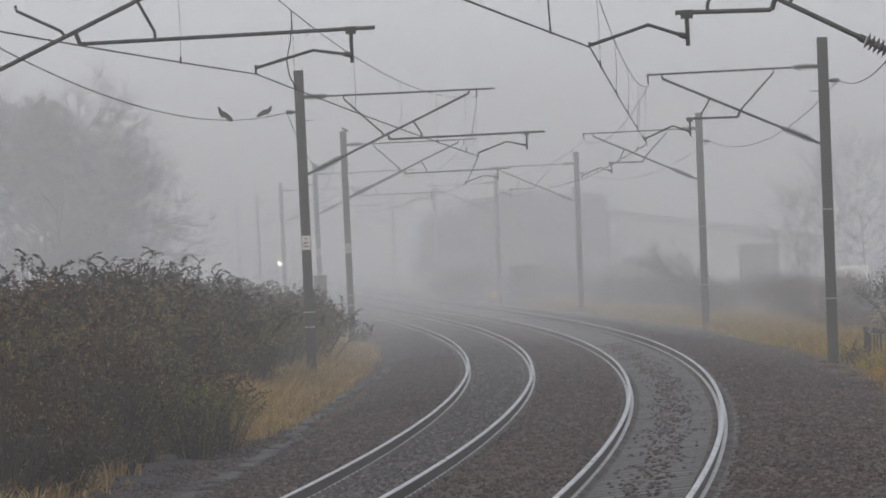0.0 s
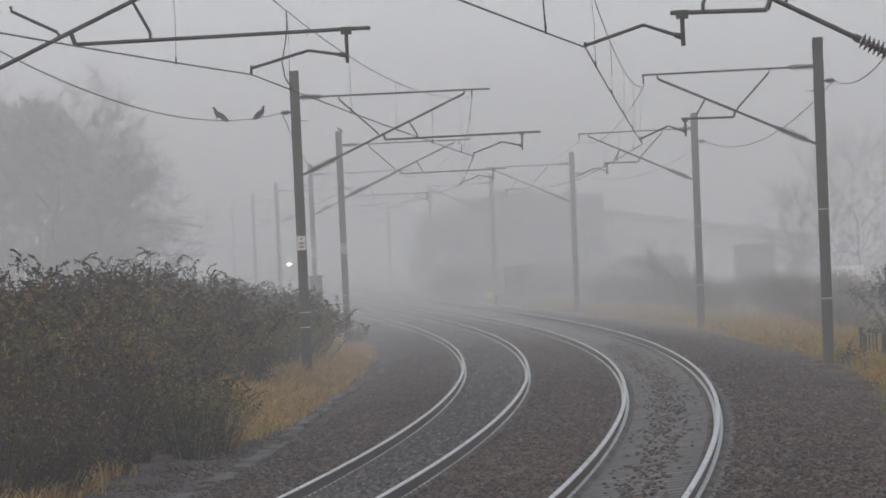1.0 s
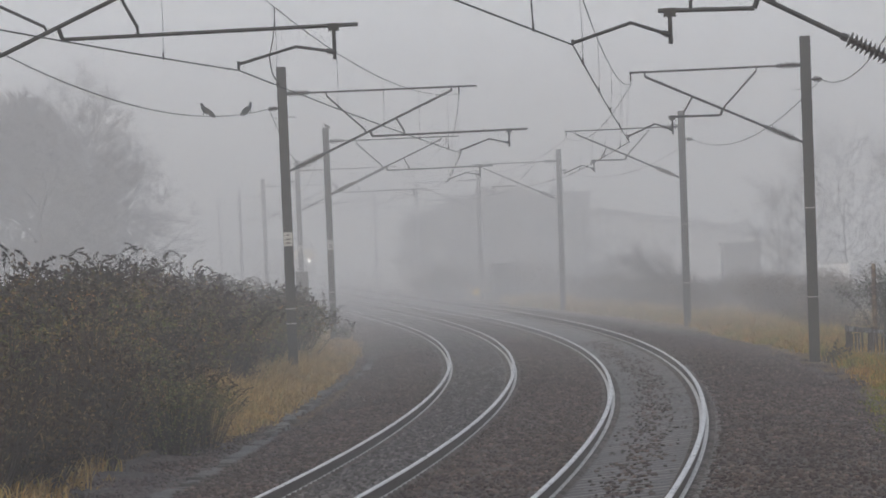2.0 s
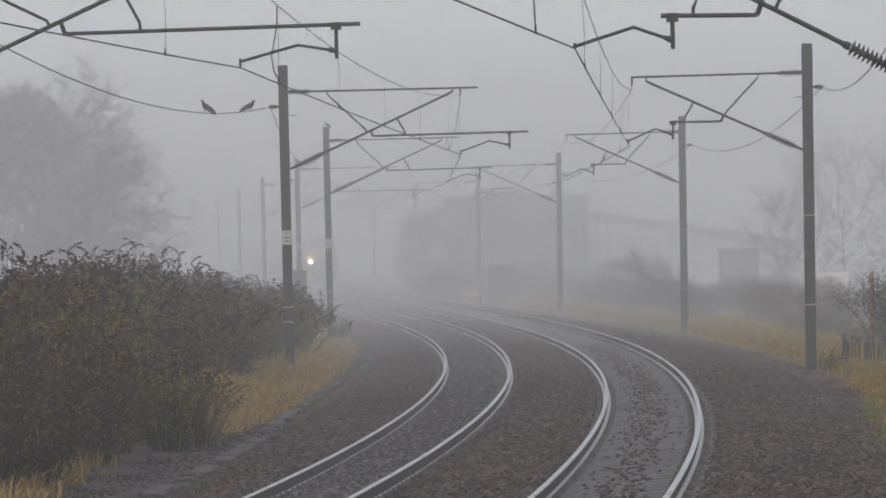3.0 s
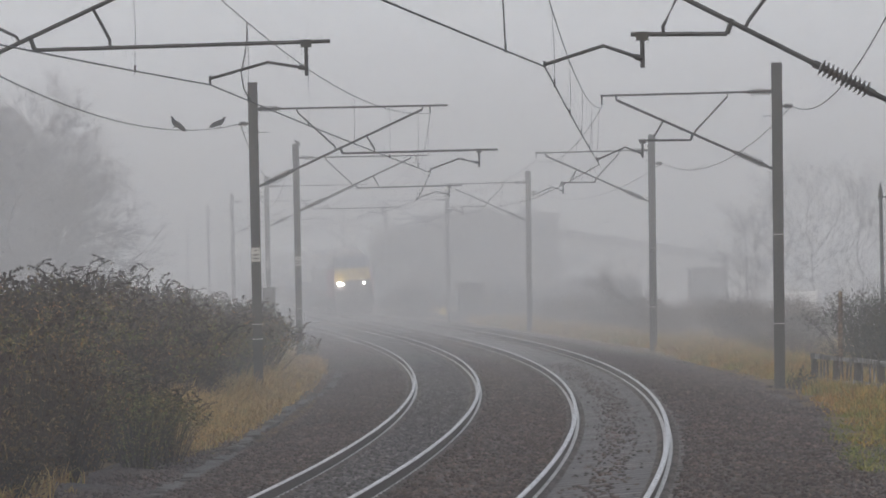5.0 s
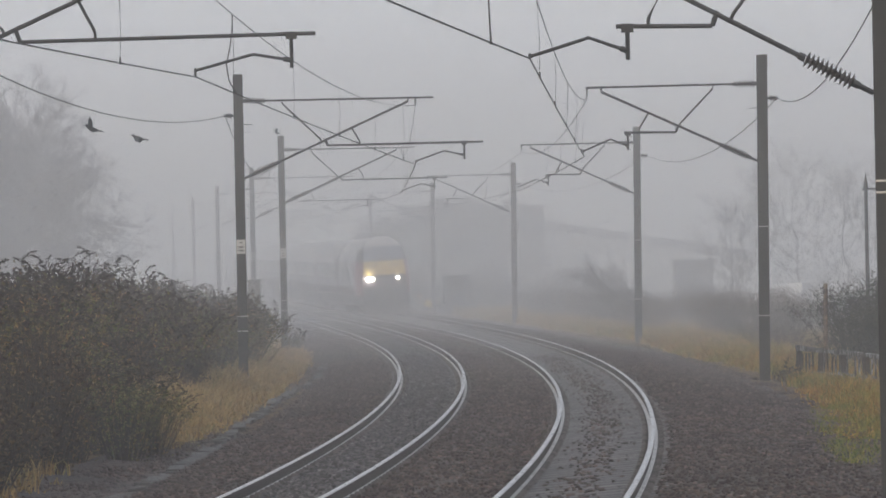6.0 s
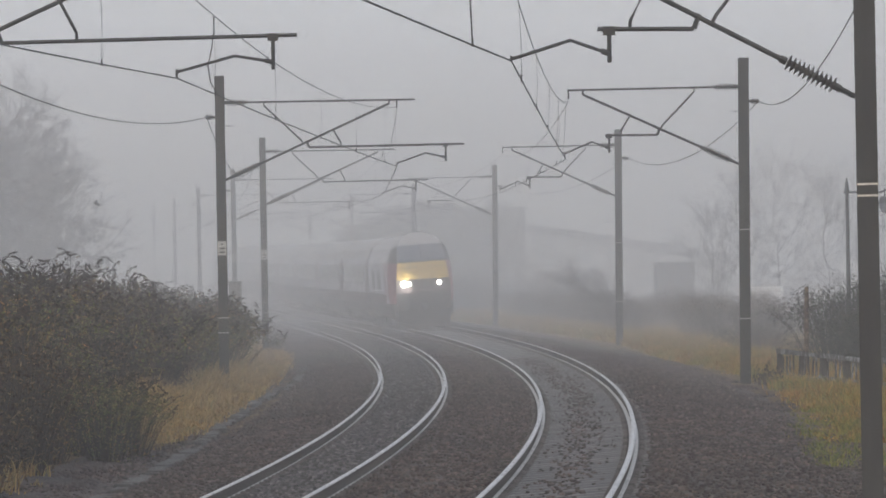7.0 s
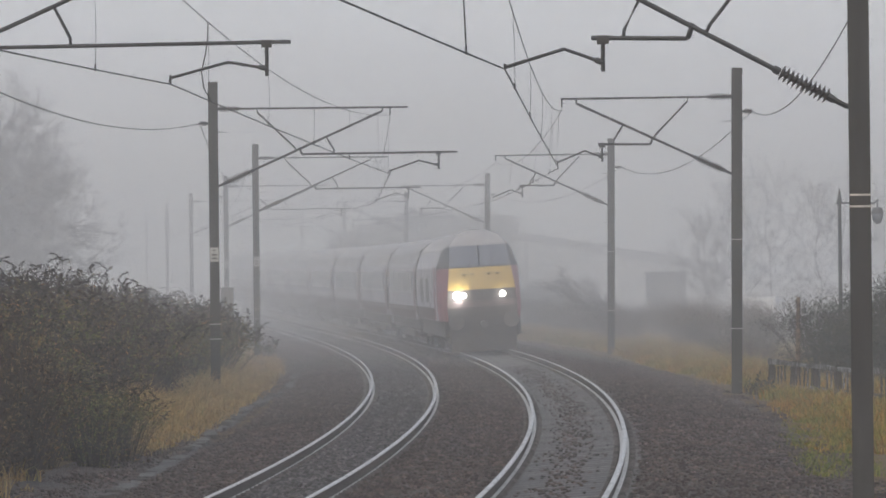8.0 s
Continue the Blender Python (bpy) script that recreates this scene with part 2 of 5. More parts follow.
def empty(name, m=None, **tags):
    ob = new(name)
    if m is not None:
        ob.matrix_world = m
    return tagged(ob, **tags)


def from_arrays(name, verts, faces, material, parent=None, label=""):
    me = bpy.data.meshes.new(name)
    verts, faces = np.asarray(verts, np.float32), np.asarray(faces, np.int32)
    k = faces.shape[1]
    me.vertices.add(len(verts))
    me.vertices.foreach_set("co", verts.ravel())
    me.loops.add(faces.size)
    me.loops.foreach_set("vertex_index", faces.ravel())
    me.polygons.add(len(faces))
    me.polygons.foreach_set("loop_start", np.arange(0, faces.size, k, dtype=np.int32))
    me.update(calc_edges=True)
    me.materials.append(MAT[material])
    ob = new(name, me)
    if parent is not None:
        ob.parent = parent
    return tagged(ob, label)


def box(bm, lo, hi, bevel=0.0, mat=0):
    lo, hi = Vector(lo), Vector(hi)
    r = bmesh.ops.create_cube(bm, size=1.0, matrix=Matrix.Translation((lo + hi) / 2) @ Matrix.Diagonal((*(hi - lo), 1)))
    faces = list({f for v in r["verts"] for f in v.link_faces})
    if bevel:
        edges = list({e for f in faces for e in f.edges})
        faces = bmesh.ops.bevel(bm, geom=edges, offset=bevel, segments=1, affect="EDGES")["faces"] + [f for f in faces if f.is_valid]
    for f in faces:
        f.material_index = mat
    return bm


def tube(bm, points, r, n=8, caps=True):
    """A round tube along points; r may be one radius or one for each point."""
    points = [Vector(p) for p in points]
    rs = r if isinstance(r, (list, tuple)) else [r] * len(points)
    rings = []
    for i, p in enumerate(points):
        a, b = points[max(i - 1, 0)], points[min(i + 1, len(points) - 1)]
        d = (b - a).normalized()
        u = d.cross(Vector((0, 0, 1)) if abs(d.z) < 0.9 else Vector((1, 0, 0))).normalized()
        w = d.cross(u)
        rings.append([bm.verts.new(p + rs[i] * (math.cos(k * math.tau / n) * u + math.sin(k * math.tau / n) * w)) for k in range(n)])
    for a, b in zip(rings, rings[1:]):
        for k in range(n):
            bm.faces.new((a[k], a[(k + 1) % n], b[(k + 1) % n], b[k]))
    if caps:
        bm.faces.new(rings[0][::-1])
        bm.faces.new(rings[-1])
    return bm


def B():
    return bmesh.new()


# ---- the line: a left-hand curve that runs out straight into the fog and climbs a little ----
_s = np.linspace(-90, 900, 9901)
_k = np.where(_s < 140, 0.001164 - 5.418e-6 * _s, np.clip(0.0004055 * (260 - _s) / 120, 0, None))
_th = np.concatenate([[0], np.cumsum((_k[1:] + _k[:-1]) / 2 * np.diff(_s))])
_th = _th - np.interp(0, _s, _th) - 0.07008
_x = np.concatenate([[0], np.cumsum(-(np.sin(_th[1:]) + np.sin(_th[:-1])) / 2 * np.diff(_s))])
_y = np.concatenate([[0], np.cumsum((np.cos(_th[1:]) + np.cos(_th[:-1])) / 2 * np.diff(_s))])
_x, _y = _x - np.interp(0, _s, _x) + 0.6104, _y - np.interp(0, _s, _y) + 60.0
HALF, GAUGE, CANT = 1.718, 0.7525, 0.125


def rise(s):
    return 0.0043 * 25 * np.log1p(np.exp((np.asarray(s, float) - 195) / 25))


def heading(s):
    return float(np.interp(s, _s, _th))


def at(s, o, z=0.0):
    """The point s metres along the line, o metres to the right of the middle between the tracks, z above the rails."""
    t = np.interp(s, _s, _th)
    return np.stack([np.interp(s, _s, _x) + np.cos(t) * o, np.interp(s, _s, _y) + np.sin(t) * o, rise(s) + z + 0 * np.asarray(o, float)], -1)


def frame_at(s, o, z=0.0):
    """The pose at that point: y along the line, x to the right."""
    p = at(s, o, z)
    return Matrix.Translation(Vector([float(c) for c in p])) @ Matrix.Rotation(heading(s), 4, "Z")


def sweep(profile, ss, close=True):
    """Verts and quads of a profile [(offset, z)] swept along the line."""
    ss, k = np.asarray(ss, float), len(profile)
    v = np.stack([at(ss, o, z) for o, z in profile], 1).reshape(-1, 3)
    i, j = np.meshgrid(np.arange(len(ss) - 1), np.arange(k if close else k - 1), indexing="ij")
    a, b = i * k + j, i * k + (j + 1) % k
    return v, np.stack([a, b, b + k, a + k], -1).reshape(-1, 4)


def ground_z(s, o):
    """The lie of the land across the line: ballast bed, shoulders, verges, the land beyond."""
    o = np.asarray(o, float)
    base = np.interp(o, [-60, -30, -14, -8, -6.2, -5.2, -4.9, -3.6, -3.1, -2.74, -2.62, -2.34, -2.26, -1.24, -1.12, -0.85, -0.77, -0.4, 0.4, 0.78, 0.86, 1.08, 1.14, 2.32, 2.37, 2.60, 2.72, 3.1, 3.7, 5.4, 6.6, 9, 14, 40, 80],
                     [0.2, -0.1, -0.3, -0.33, -0.33, -0.40, -0.48, -0.31, -0.282, -0.252, -0.285, -0.265, -0.205, -0.118, -0.145, -0.125, -0.060, -0.032, -0.138, -0.115, -0.155, -0.155, -0.099, -0.012, -0.045, -0.045, 0.022, 0.062, 0.03, -0.22, -0.27, -0.26, -0.42, -0.9, -0.5])
    return base

# ---- fog ----
def fog_bank(lo, hi, density, label):
    bm = box(B(), lo, hi)
    ob = part("fog", bm, fog_material("fog", density))
    return tagged(ob, label, "fog", kind="stuff")


FOG = [(-60, 100, 0.0014, "thin grey winter fog over the near line"), (100, 145, 0.0032, "grey winter fog over the middle of the line"),
       (145, 190, 0.0060, "thick grey winter fog further along the line"), (190, 1400, 0.0070, "dense grey winter fog over the far line")]
for y0, y1, density, label in FOG:
    fog_bank((-400, y0, -6), (400, y1 - 0.1, 20), density, label)


# ---- ground, ballast, tracks ----
def build_ground():
    ss = np.concatenate([np.arange(-80, 140, 1.0), np.arange(140, 420, 4.0), np.arange(420, 880, 20.0)])
    oo = np.concatenate([np.linspace(-80, -16, 17), np.arange(-15, -4.8, 0.35), [-3.6, -3.1, -2.74, -2.62, -2.34, -2.26, -1.24, -1.12, -0.85, -0.77, -0.4, 0.0, 0.4, 0.78, 0.86, 1.08, 1.14, 1.7, 2.32, 2.37, 2.60, 2.72, 3.1, 3.7], np.arange(4.2, 16, 0.35), np.linspace(17, 80, 16)])
    S, O = np.meshgrid(ss, oo, indexing="ij")
    v = at(S.ravel(), O.ravel(), ground_z(S.ravel(), O.ravel()))
    bumpy = np.array([noise.noise(Vector((p[0] * 0.45, p[1] * 0.45, 3.1))) for p in v])
    out = np.abs(O.ravel()) > 5.4
    v[:, 2] += np.where(out, 0.10, 0.008) * bumpy
    n = len(oo)
    i, j = np.meshgrid(np.arange(len(ss) - 1), np.arange(n - 1), indexing="ij")
    a = (i * n + j).ravel()
    faces = np.stack([a, a + 1, a + n + 1, a + n], -1)
    mid = (O[:-1, :-1] + O[1:, 1:]).ravel() / 2
    row = np.repeat(ss[:-1], len(oo) - 1)
    bed = (mid > np.where(row < 34, -6.1, -4.95)) & (mid < 5.45)
    grey = bed & (((mid > -2.47) & (mid < -0.97)) | ((mid > 1.08) & (mid < 2.35)))
    tagged(from_arrays("ballast_bed", v, faces[bed & ~grey], "ballast"), "brown-grey stone ballast bed under two curving tracks", kind="structure")
    tagged(from_arrays("ballast_strip", v, faces[grey], "ballast_grey"), "grey stone ballast lying between the rails", kind="structure")
    tagged(from_arrays("verge", v, faces[~bed], "soil"), "damp rough soil of the lineside verges", kind="structure")
    bm = B()
    for lo, hi in (((-4500, -4500), (4500, -25)), ((-4500, 930), (4500, 4500)), ((-4500, -25), (-90, 930)), ((85, -25), (4500, 930))):
        bm.faces.new([bm.verts.new((x, y, -0.9)) for x, y in ((lo[0], lo[1]), (hi[0], lo[1]), (hi[0], hi[1]), (lo[0], hi[1]))])
    tagged(part("ground", bm, "soil"), "flat dull winter land reaching away into the fog", kind="structure")


build_ground()

RAIL_S = np.concatenate([np.arange(-80, 260, 1.5), np.arange(260, 880, 10)])


def track(name, o, label, low, high):
    t = empty(name, label=label, category="railway track")
    for side, z in ((-1, low), (1, high)):
        c = o + side * GAUGE
        for kind, mat, prof in (("rail", "rail_rust", [(-0.036, -0.012), (-0.034, -0.045), (-0.010, -0.052), (-0.009, -0.142), (-0.070, -0.150), (-0.070, -0.160), (0.070, -0.160), (0.070, -0.150), (0.009, -0.142), (0.010, -0.052), (0.034, -0.045), (0.036, -0.012)]),
                                ("rail_head", "rail_head", [(-0.036, -0.011), (-0.030, -0.002), (0.0, 0.001), (0.030, -0.002), (0.036, -0.011)]),
                                ("rail_foot", "rail_foot", [(0.012, -0.1405), (0.069, -0.1485), (0.069, -0.150), (0.012, -0.142)]),
                                ("rail_foot", "rail_foot", [(-0.012, -0.142), (-0.069, -0.150), (-0.069, -0.1485), (-0.012, -0.1405)])):
            v, f = sweep([(c + a, z + b) for a, b in prof][::-1], RAIL_S)
            ob = from_arrays(kind, v, f, mat, t, {"rail": "rust-brown rail web and foot", "rail_head": "shiny worn rail head", "rail_foot": "patchy pale grey rail foot edge"}[kind])
            ob.data.polygons.foreach_set("use_smooth", [kind == "rail_head"] * len(ob.data.polygons))
    return t


track_left = track("railway_track", -HALF, "curved railway track with shiny rails on concrete sleepers", -0.07, 0.07)
track_right = track("railway_track", HALF, "curved canted railway track with shiny rails, sleepers showing", 0.055, 0.168)


# ---- overhead line masts ----
def insulator(m, a, b, n=8, r=0.115, rod=0.03):
    """Ribbed porcelain between a and b, with metal end caps."""
    a, b = Vector(a), Vector(b)
    d = b - a
    pts, rs = [], []
    for i in range(n):
        for f, q in ((0.0, rod), (0.45, r), (0.6, r), (0.75, rod)):
            pts.append(a + d * (0.1 + 0.8 * (i + f) / n))
            rs.append(q)
    body = part("insulator", tube(B(), pts, rs, 10), "porcelain", m, "ribbed brown insulator")
    part("end_cap", tube(B(), [a, a + d * 0.11], 0.045, 8), "tube", body)
    part("end_cap", tube(B(), [b - d * 0.11, b], 0.045, 8), "tube", body)


def mast(s, o, spec, label, sign=False, height=7.4):
    """A steel column with its cantilever. spec: offsets (from the middle of the line) and heights of the cantilever's joints."""
    m = empty("overhead_line_mast", frame_at(s, o - (0.08 if o > 5.5 else 0.0), 0) @ pose(0, 0, 0, 0, 0.6 if o > 5.5 else 0.0, 0), label=label, category="railway mast", group="masts along the line")
    side = -1 if o < 0 else 1
    w = 0.118
    q = lambda off, z, y=0.0: Vector((off - o, y, z))
    foot = float(ground_z(s, o)) - 0.5
    bm, e = B(), 0.016
    ring = [(-w, -w), (w, -w), (w, e - w), (0.007, e - w), (0.007, w - e), (w, w - e), (w, w), (-w, w), (-w, w - e), (-0.007, w - e), (-0.007, e - w), (-w, e - w)]
    lo, hi = [bm.verts.new((x, y, foot)) for x, y in ring], [bm.verts.new((x, y, height)) for x, y in ring]
    for i in range(12):
        bm.faces.new((lo[i], lo[(i + 1) % 12], hi[(i + 1) % 12], hi[i]))
    bm.faces.new(hi)
    part("column", bm, "galvanised", m)
    bm = box(B(), (-0.30, -0.30, foot), (0.30, 0.30, foot + 0.52), 0.03)
    part("foundation", bm, "concrete", m, "weathered concrete foundation block")
    for z in spec.get("bands", ()):
        for dz in (0.0, spec.get("pair", 0.25)):
            part("band", box(B(), (-w - 0.006, -w - 0.006, z + dz - 0.011), (w + 0.006, w + 0.006, z + dz + 0.011)), "band", m, "bright metal strap")
    if sign:
        pl = part("number_plate", box(B(), (-0.105, -w - 0.022, 2.98), (0.105, -w - 0.008, 3.33), 0.004), "plate", m, "white mast plate with dark bars")
        for zz, ww in ((3.26, 0.03), (3.15, 0.06), (3.06, 0.06)):
            part("marking", box(B(), (-ww, -w - 0.026, zz - 0.022), (ww, -w - 0.0225, zz + 0.022)), "ink", pl, "dark marking bar")
    t = 0.030
    # top tube and its insulator
    a, b = q(o - side * w, spec["top_z"]), q(spec["top_tip"], spec["top_z"] + spec.get("top_up", 0))
    c = a.lerp(b, 0.55 / (b - a).length)
    insulator(m, a, c, 9, 0.09)
    part("top_tube", tube(B(), [c, b], t * 0.82, 10), "tube", m)
    # strut
    a, b = q(o - side * w, spec["strut_lo"]), q(*spec["strut_hi"])
    c = a.lerp(b, 0.18 / (b - a).length)
    d = a.lerp(b, 0.95 / (b - a).length)
    part("hinge", tube(B(), [a, c], 0.035, 6), "tube", m)
    insulator(m, c, d, 11, 0.098, 0.036)
    part("strut", tube(B(), [d, b], t, 10), "tube", m)
    part("clevis", tube(B(), [b, q(spec["strut_hi"][0], spec["top_z"] + spec.get("top_up", 0) * 0.8)], t * 0.8, 6), "tube", m)
    # brace, register tube, hanger, drop bracket, steady arm
    h0, h1 = q(*spec["brace_hi"]), q(*spec["brace_lo"])
    part("brace", tube(B(), [h0, h0 + Vector((-side * 0.01, 0, -0.07)), h1 + Vector((side * 0.05, 0, 0.10)), h1], t * 0.7, 8), "tube", m)
    r0, r1 = q(*spec["reg_in"]), q(*spec["reg_tip"])
    bm = tube(B(), [r0, r1], t * 0.9, 10)
    tube(bm, [r0, r0 + Vector((side * 0.06, 0, 0.17))], t, 8)
    part("register_tube", bm, "tube", m)
    h0, h1 = q(*spec["hang_hi"]), q(*spec["hang_lo"])
    part("hanger", tube(B(), [h0, h0.lerp(h1, 0.8) + Vector(((h1 - h0).x * 0.2, 0, 0)), h1], t * 0.7, 8), "tube", m)
    dx, dz = spec["drop"]
    top = r0.lerp(r1, (dx - spec["reg_in"][0]) / (spec["reg_tip"][0] - spec["reg_in"][0]))
    bm = tube(B(), [top, q(dx, dz)], t * 0.85, 8)
    box(bm, top + Vector((-0.07, -0.03, -0.07)), top + Vector((0.07, 0.03, 0.03)))
    part("drop_bracket", bm, "tube", m)
    e, k, n = q(dx, dz + 0.10), q(*spec["knee"]), q(*spec["arm"])
    bm = tube(B(), [e, e.lerp(k, 0.25), k, n], 0.020, 8)
    tube(bm, [e, e.lerp(k, 0.2)], 0.034, 8)
    tube(bm, [n + Vector((0, 0, 0.04)), n + Vector((0, 0, -spec.get("grip", 0.08)))], 0.018, 6)
    part("steady_arm", bm, "tube", m)
    # messenger support under the top tube, bracket and insulator for the return wire on the outer face
    g = q(spec["mess"][0], spec["top_z"] + spec.get("top_up", 0))
    part("messenger_clamp", tube(B(), [g, q(*spec["mess"])], 0.022, 6), "tube", m)
    rz = spec["ret_z"]
    part("bracket", tube(B(), [q(o + side * w, rz), q(o + side * (w + 0.06), rz)], 0.03, 6), "tube", m)
    insulator(m, q(o + side * (w + 0.05), rz), q(o + side * (w + 0.24), rz), 3, 0.075)
    part("pin", tube(B(), [q(o - side * w, rz - 0.22), q(o - side * (w + 0.22), rz - 0.23)], 0.010, 6), "tube", m)
    return m


LEFT = dict(top_z=6.79, top_tip=-1.50, top_up=0.0, strut_lo=4.86, strut_hi=(-2.14, 6.70), brace_hi=(-5.27, 6.76), brace_lo=(-4.30, 5.72), reg_in=(-4.16, 5.64), reg_tip=(-0.28, 5.66),
            hang_hi=(-3.55, 6.06), hang_lo=(-3.36, 5.66), drop=(-0.75, 5.23), knee=(-1.25, 5.45), arm=(-1.97, 5.20), mess=(-1.95, 6.60), ret_z=6.43, bands=(1.05,), pair=0.37)
LEFT_NEAR = dict(LEFT, reg_in=(-5.76, 5.65), reg_tip=(-1.84, 5.68), strut_lo=4.86, brace_lo=(-5.95, 5.73), brace_hi=(-6.6, 6.2), strut_hi=(-3.7, 6.75), top_tip=-3.0, hang_hi=(-4.98, 6.19), hang_lo=(-4.76, 5.66),
                 drop=(-2.16, 5.23), knee=(-2.67, 5.42), arm=(-3.44, 5.22), mess=(-3.44, 6.42), ret_z=6.70)
RIGHT = dict(top_z=6.62, top_tip=1.99, top_up=-0.06, strut_lo=4.84, strut_hi=(2.35, 6.46), brace_hi=(4.92, 6.58), brace_lo=(4.12, 5.63), reg_in=(4.06, 5.52), reg_tip=(2.86, 5.52),
             hang_hi=(3.42, 5.95), hang_lo=(3.22, 5.54), drop=(2.95, 5.12), knee=(2.55, 5.37), arm=(1.92, 5.10), mess=(2.02, 6.36), ret_z=6.28, bands=(1.28, 3.33), pair=0.0)
RIGHT_NEAR = dict(RIGHT, top_z=6.35, strut_lo=4.42, strut_hi=(1.9, 6.18), reg_in=(3.40, 5.22), reg_tip=(2.31, 5.24), brace_lo=(3.60, 5.27), brace_hi=(4.35, 6.32), hang_hi=(2.85, 5.66), hang_lo=(2.68, 5.24), drop=(2.44, 4.86), knee=(2.0, 5.12), arm=(1.33, 4.92), mess=(1.3, 6.0), bands=(3.3,), pair=0.13, grip=0.02)
MASTS_L = [(7, -8.1), (67, -6.37), (127, -5.45), (187, -5.28), (247, -5.22), (307, -5.0), (367, -5.05)]
MASTS_R = [(-2.4, 5.32), (57, 6.05), (117, 6.83), (177, 6.65), (237, 7.05), (297, 7.2), (357, 7.5)]


def shifted(spec, d, up=0.0):
    """The same cantilever, d metres further to the right and a little higher."""
    out = dict(spec)
    for key, v in spec.items():
        if isinstance(v, tuple) and len(v) == 2 and key != "bands":
            out[key] = (v[0] + d, v[1] + up)
    out.update(top_tip=spec["top_tip"] + d, top_z=spec["top_z"] + up, strut_lo=spec["strut_lo"] + up)
    return out


SPECS_L = [LEFT_NEAR, LEFT] + [shifted(LEFT, o + 6.37, 0.16) for s, o in MASTS_L[2:]]
SPECS_R = [RIGHT_NEAR, RIGHT] + [shifted(RIGHT, o - 6.05, 0.12) for s, o in MASTS_R[2:]]
for k, (s, o) in enumerate(MASTS_L):
    mast(s, o, SPECS_L[k], "grey steel overhead line mast standing in pale grass" if k == 1 else "grey steel overhead line mast beside the track", sign=k in (1, 2, 3), height=7.46)
for k, (s, o) in enumerate(MASTS_R):
    mast(s, o, SPECS_R[k], "tall grey steel mast close beside the track" if k == 0 else "grey steel overhead line mast on the ballast edge", height=7.28)


# ---- wires ----
def wire(name, points, r, label, group=""):
    return tagged(part(name, tube(B(), points, r, 6), "wire"), label, "wire", group)


def span(a, b, sag, n=14, low=0.5):
    """Points of a hanging wire from a to b, lowest at the share low of its length."""
    a, b = Vector(a), Vector(b)
    out = []
    for i in range(n + 1):
        f = i / n
        g = f ** (math.log(0.5) / math.log(low))
        out.append(a.lerp(b, f) - Vector((0, 0, sag * 4 * g * (1 - g))))
    return out


def vec(s, o, z):
    return Vector([float(c) for c in at(s, o, z)])


def catenary(masts, specs, side, lead_c, lead_m, lead_f):
    contact, mess = [], []
    stations = [(masts[0][0] - 60, specs[0])] + [(s, c) for (s, _), c in zip(masts, specs)]
    for (sa, A), (sb, C) in zip(stations, stations[1:]):
        ca, cb = Vector(lead_c) if sa < masts[0][0] else vec(sa, A["arm"][0], A["arm"][1] - A.get("grip", 0.08)), vec(sb, C["arm"][0], C["arm"][1] - C.get("grip", 0.08))
        ma, mb = Vector(lead_m) if sa < masts[0][0] else vec(sa, *A["mess"]), vec(sb, *C["mess"])
        cw, mw = span(ca, cb, 0.03, 12), span(ma, mb, 0.5, 20)
        contact += cw[:-1]
        mess += mw[:-1]
        for f in lead_f if sa < masts[0][0] else (0.1, 0.3, 0.5, 0.7, 0.9):
            p, q = ca.lerp(cb, f) - Vector((0, 0, 0.03 * 4 * f * (1 - f))), ma.lerp(mb, f) - Vector((0, 0, 0.5 * 4 * f * (1 - f)))
            d = tube(B(), [q, p.lerp(q, 0.5) + Vector((0.012, 0, 0)), p], 0.009 if sa < masts[0][0] and side == "right" else 0.0035, 5)
            tube(d, [p + Vector((0, 0, -0.02)), p + Vector((0, 0, 0.07))], 0.013, 6)
            tagged(part("dropper", d, "wire"), "thin dropper wire between messenger and contact wire", "wire", "droppers of the " + side + " line")
    wire("contact_wire", contact + [cb], 0.0095, "taut dark contact wire above the track")
    wire("messenger_wire", mess + [mb], 0.0068, "sagging dark messenger wire above the track")


catenary(MASTS_L, SPECS_L, "left", (-5.7, 42.0, 5.13), (-5.7, 42.0, 6.4), (0.785,))
catenary(MASTS_R, SPECS_R, "right", (-3.7, 10.0, 4.80), (-4.0, 10.0, 6.2), (0.5, 0.9))
hi = span(vec(7, *LEFT_NEAR["mess"]), vec(67, *LEFT["mess"]), 0.5, 40)[4]
lo = vec(7, -3.44, 5.14).lerp(vec(67, -1.97, 5.12), 0.107)
wire("jumper_wire", [hi, hi.lerp(lo, 0.18) + Vector((-0.01, 0, 0)), hi.lerp(lo, 0.4) + Vector((-0.05, 0, 0)), hi.lerp(lo, 0.63) + Vector((-0.12, 0, 0)), hi.lerp(lo, 0.84) + Vector((-0.095, 0, 0)), lo], 0.010, "looped jumper wire between messenger and contact wire")
for masts, side, low in ((MASTS_L, -1, 0.5), (MASTS_R, 1, 0.5)):
    specs = SPECS_L if side < 0 else SPECS_R
    for k, ((sa, oa), (sb, ob)) in enumerate(zip(masts, masts[1:])):
        wire("return_wire", span(vec(sa, oa + side * 0.33, specs[k]["ret_z"]), vec(sb, ob + side * 0.33, specs[k + 1]["ret_z"]), 0.84 if side < 0 else 0.72, 26, low), 0.010, "dark return wire sagging between two masts", "return wires")


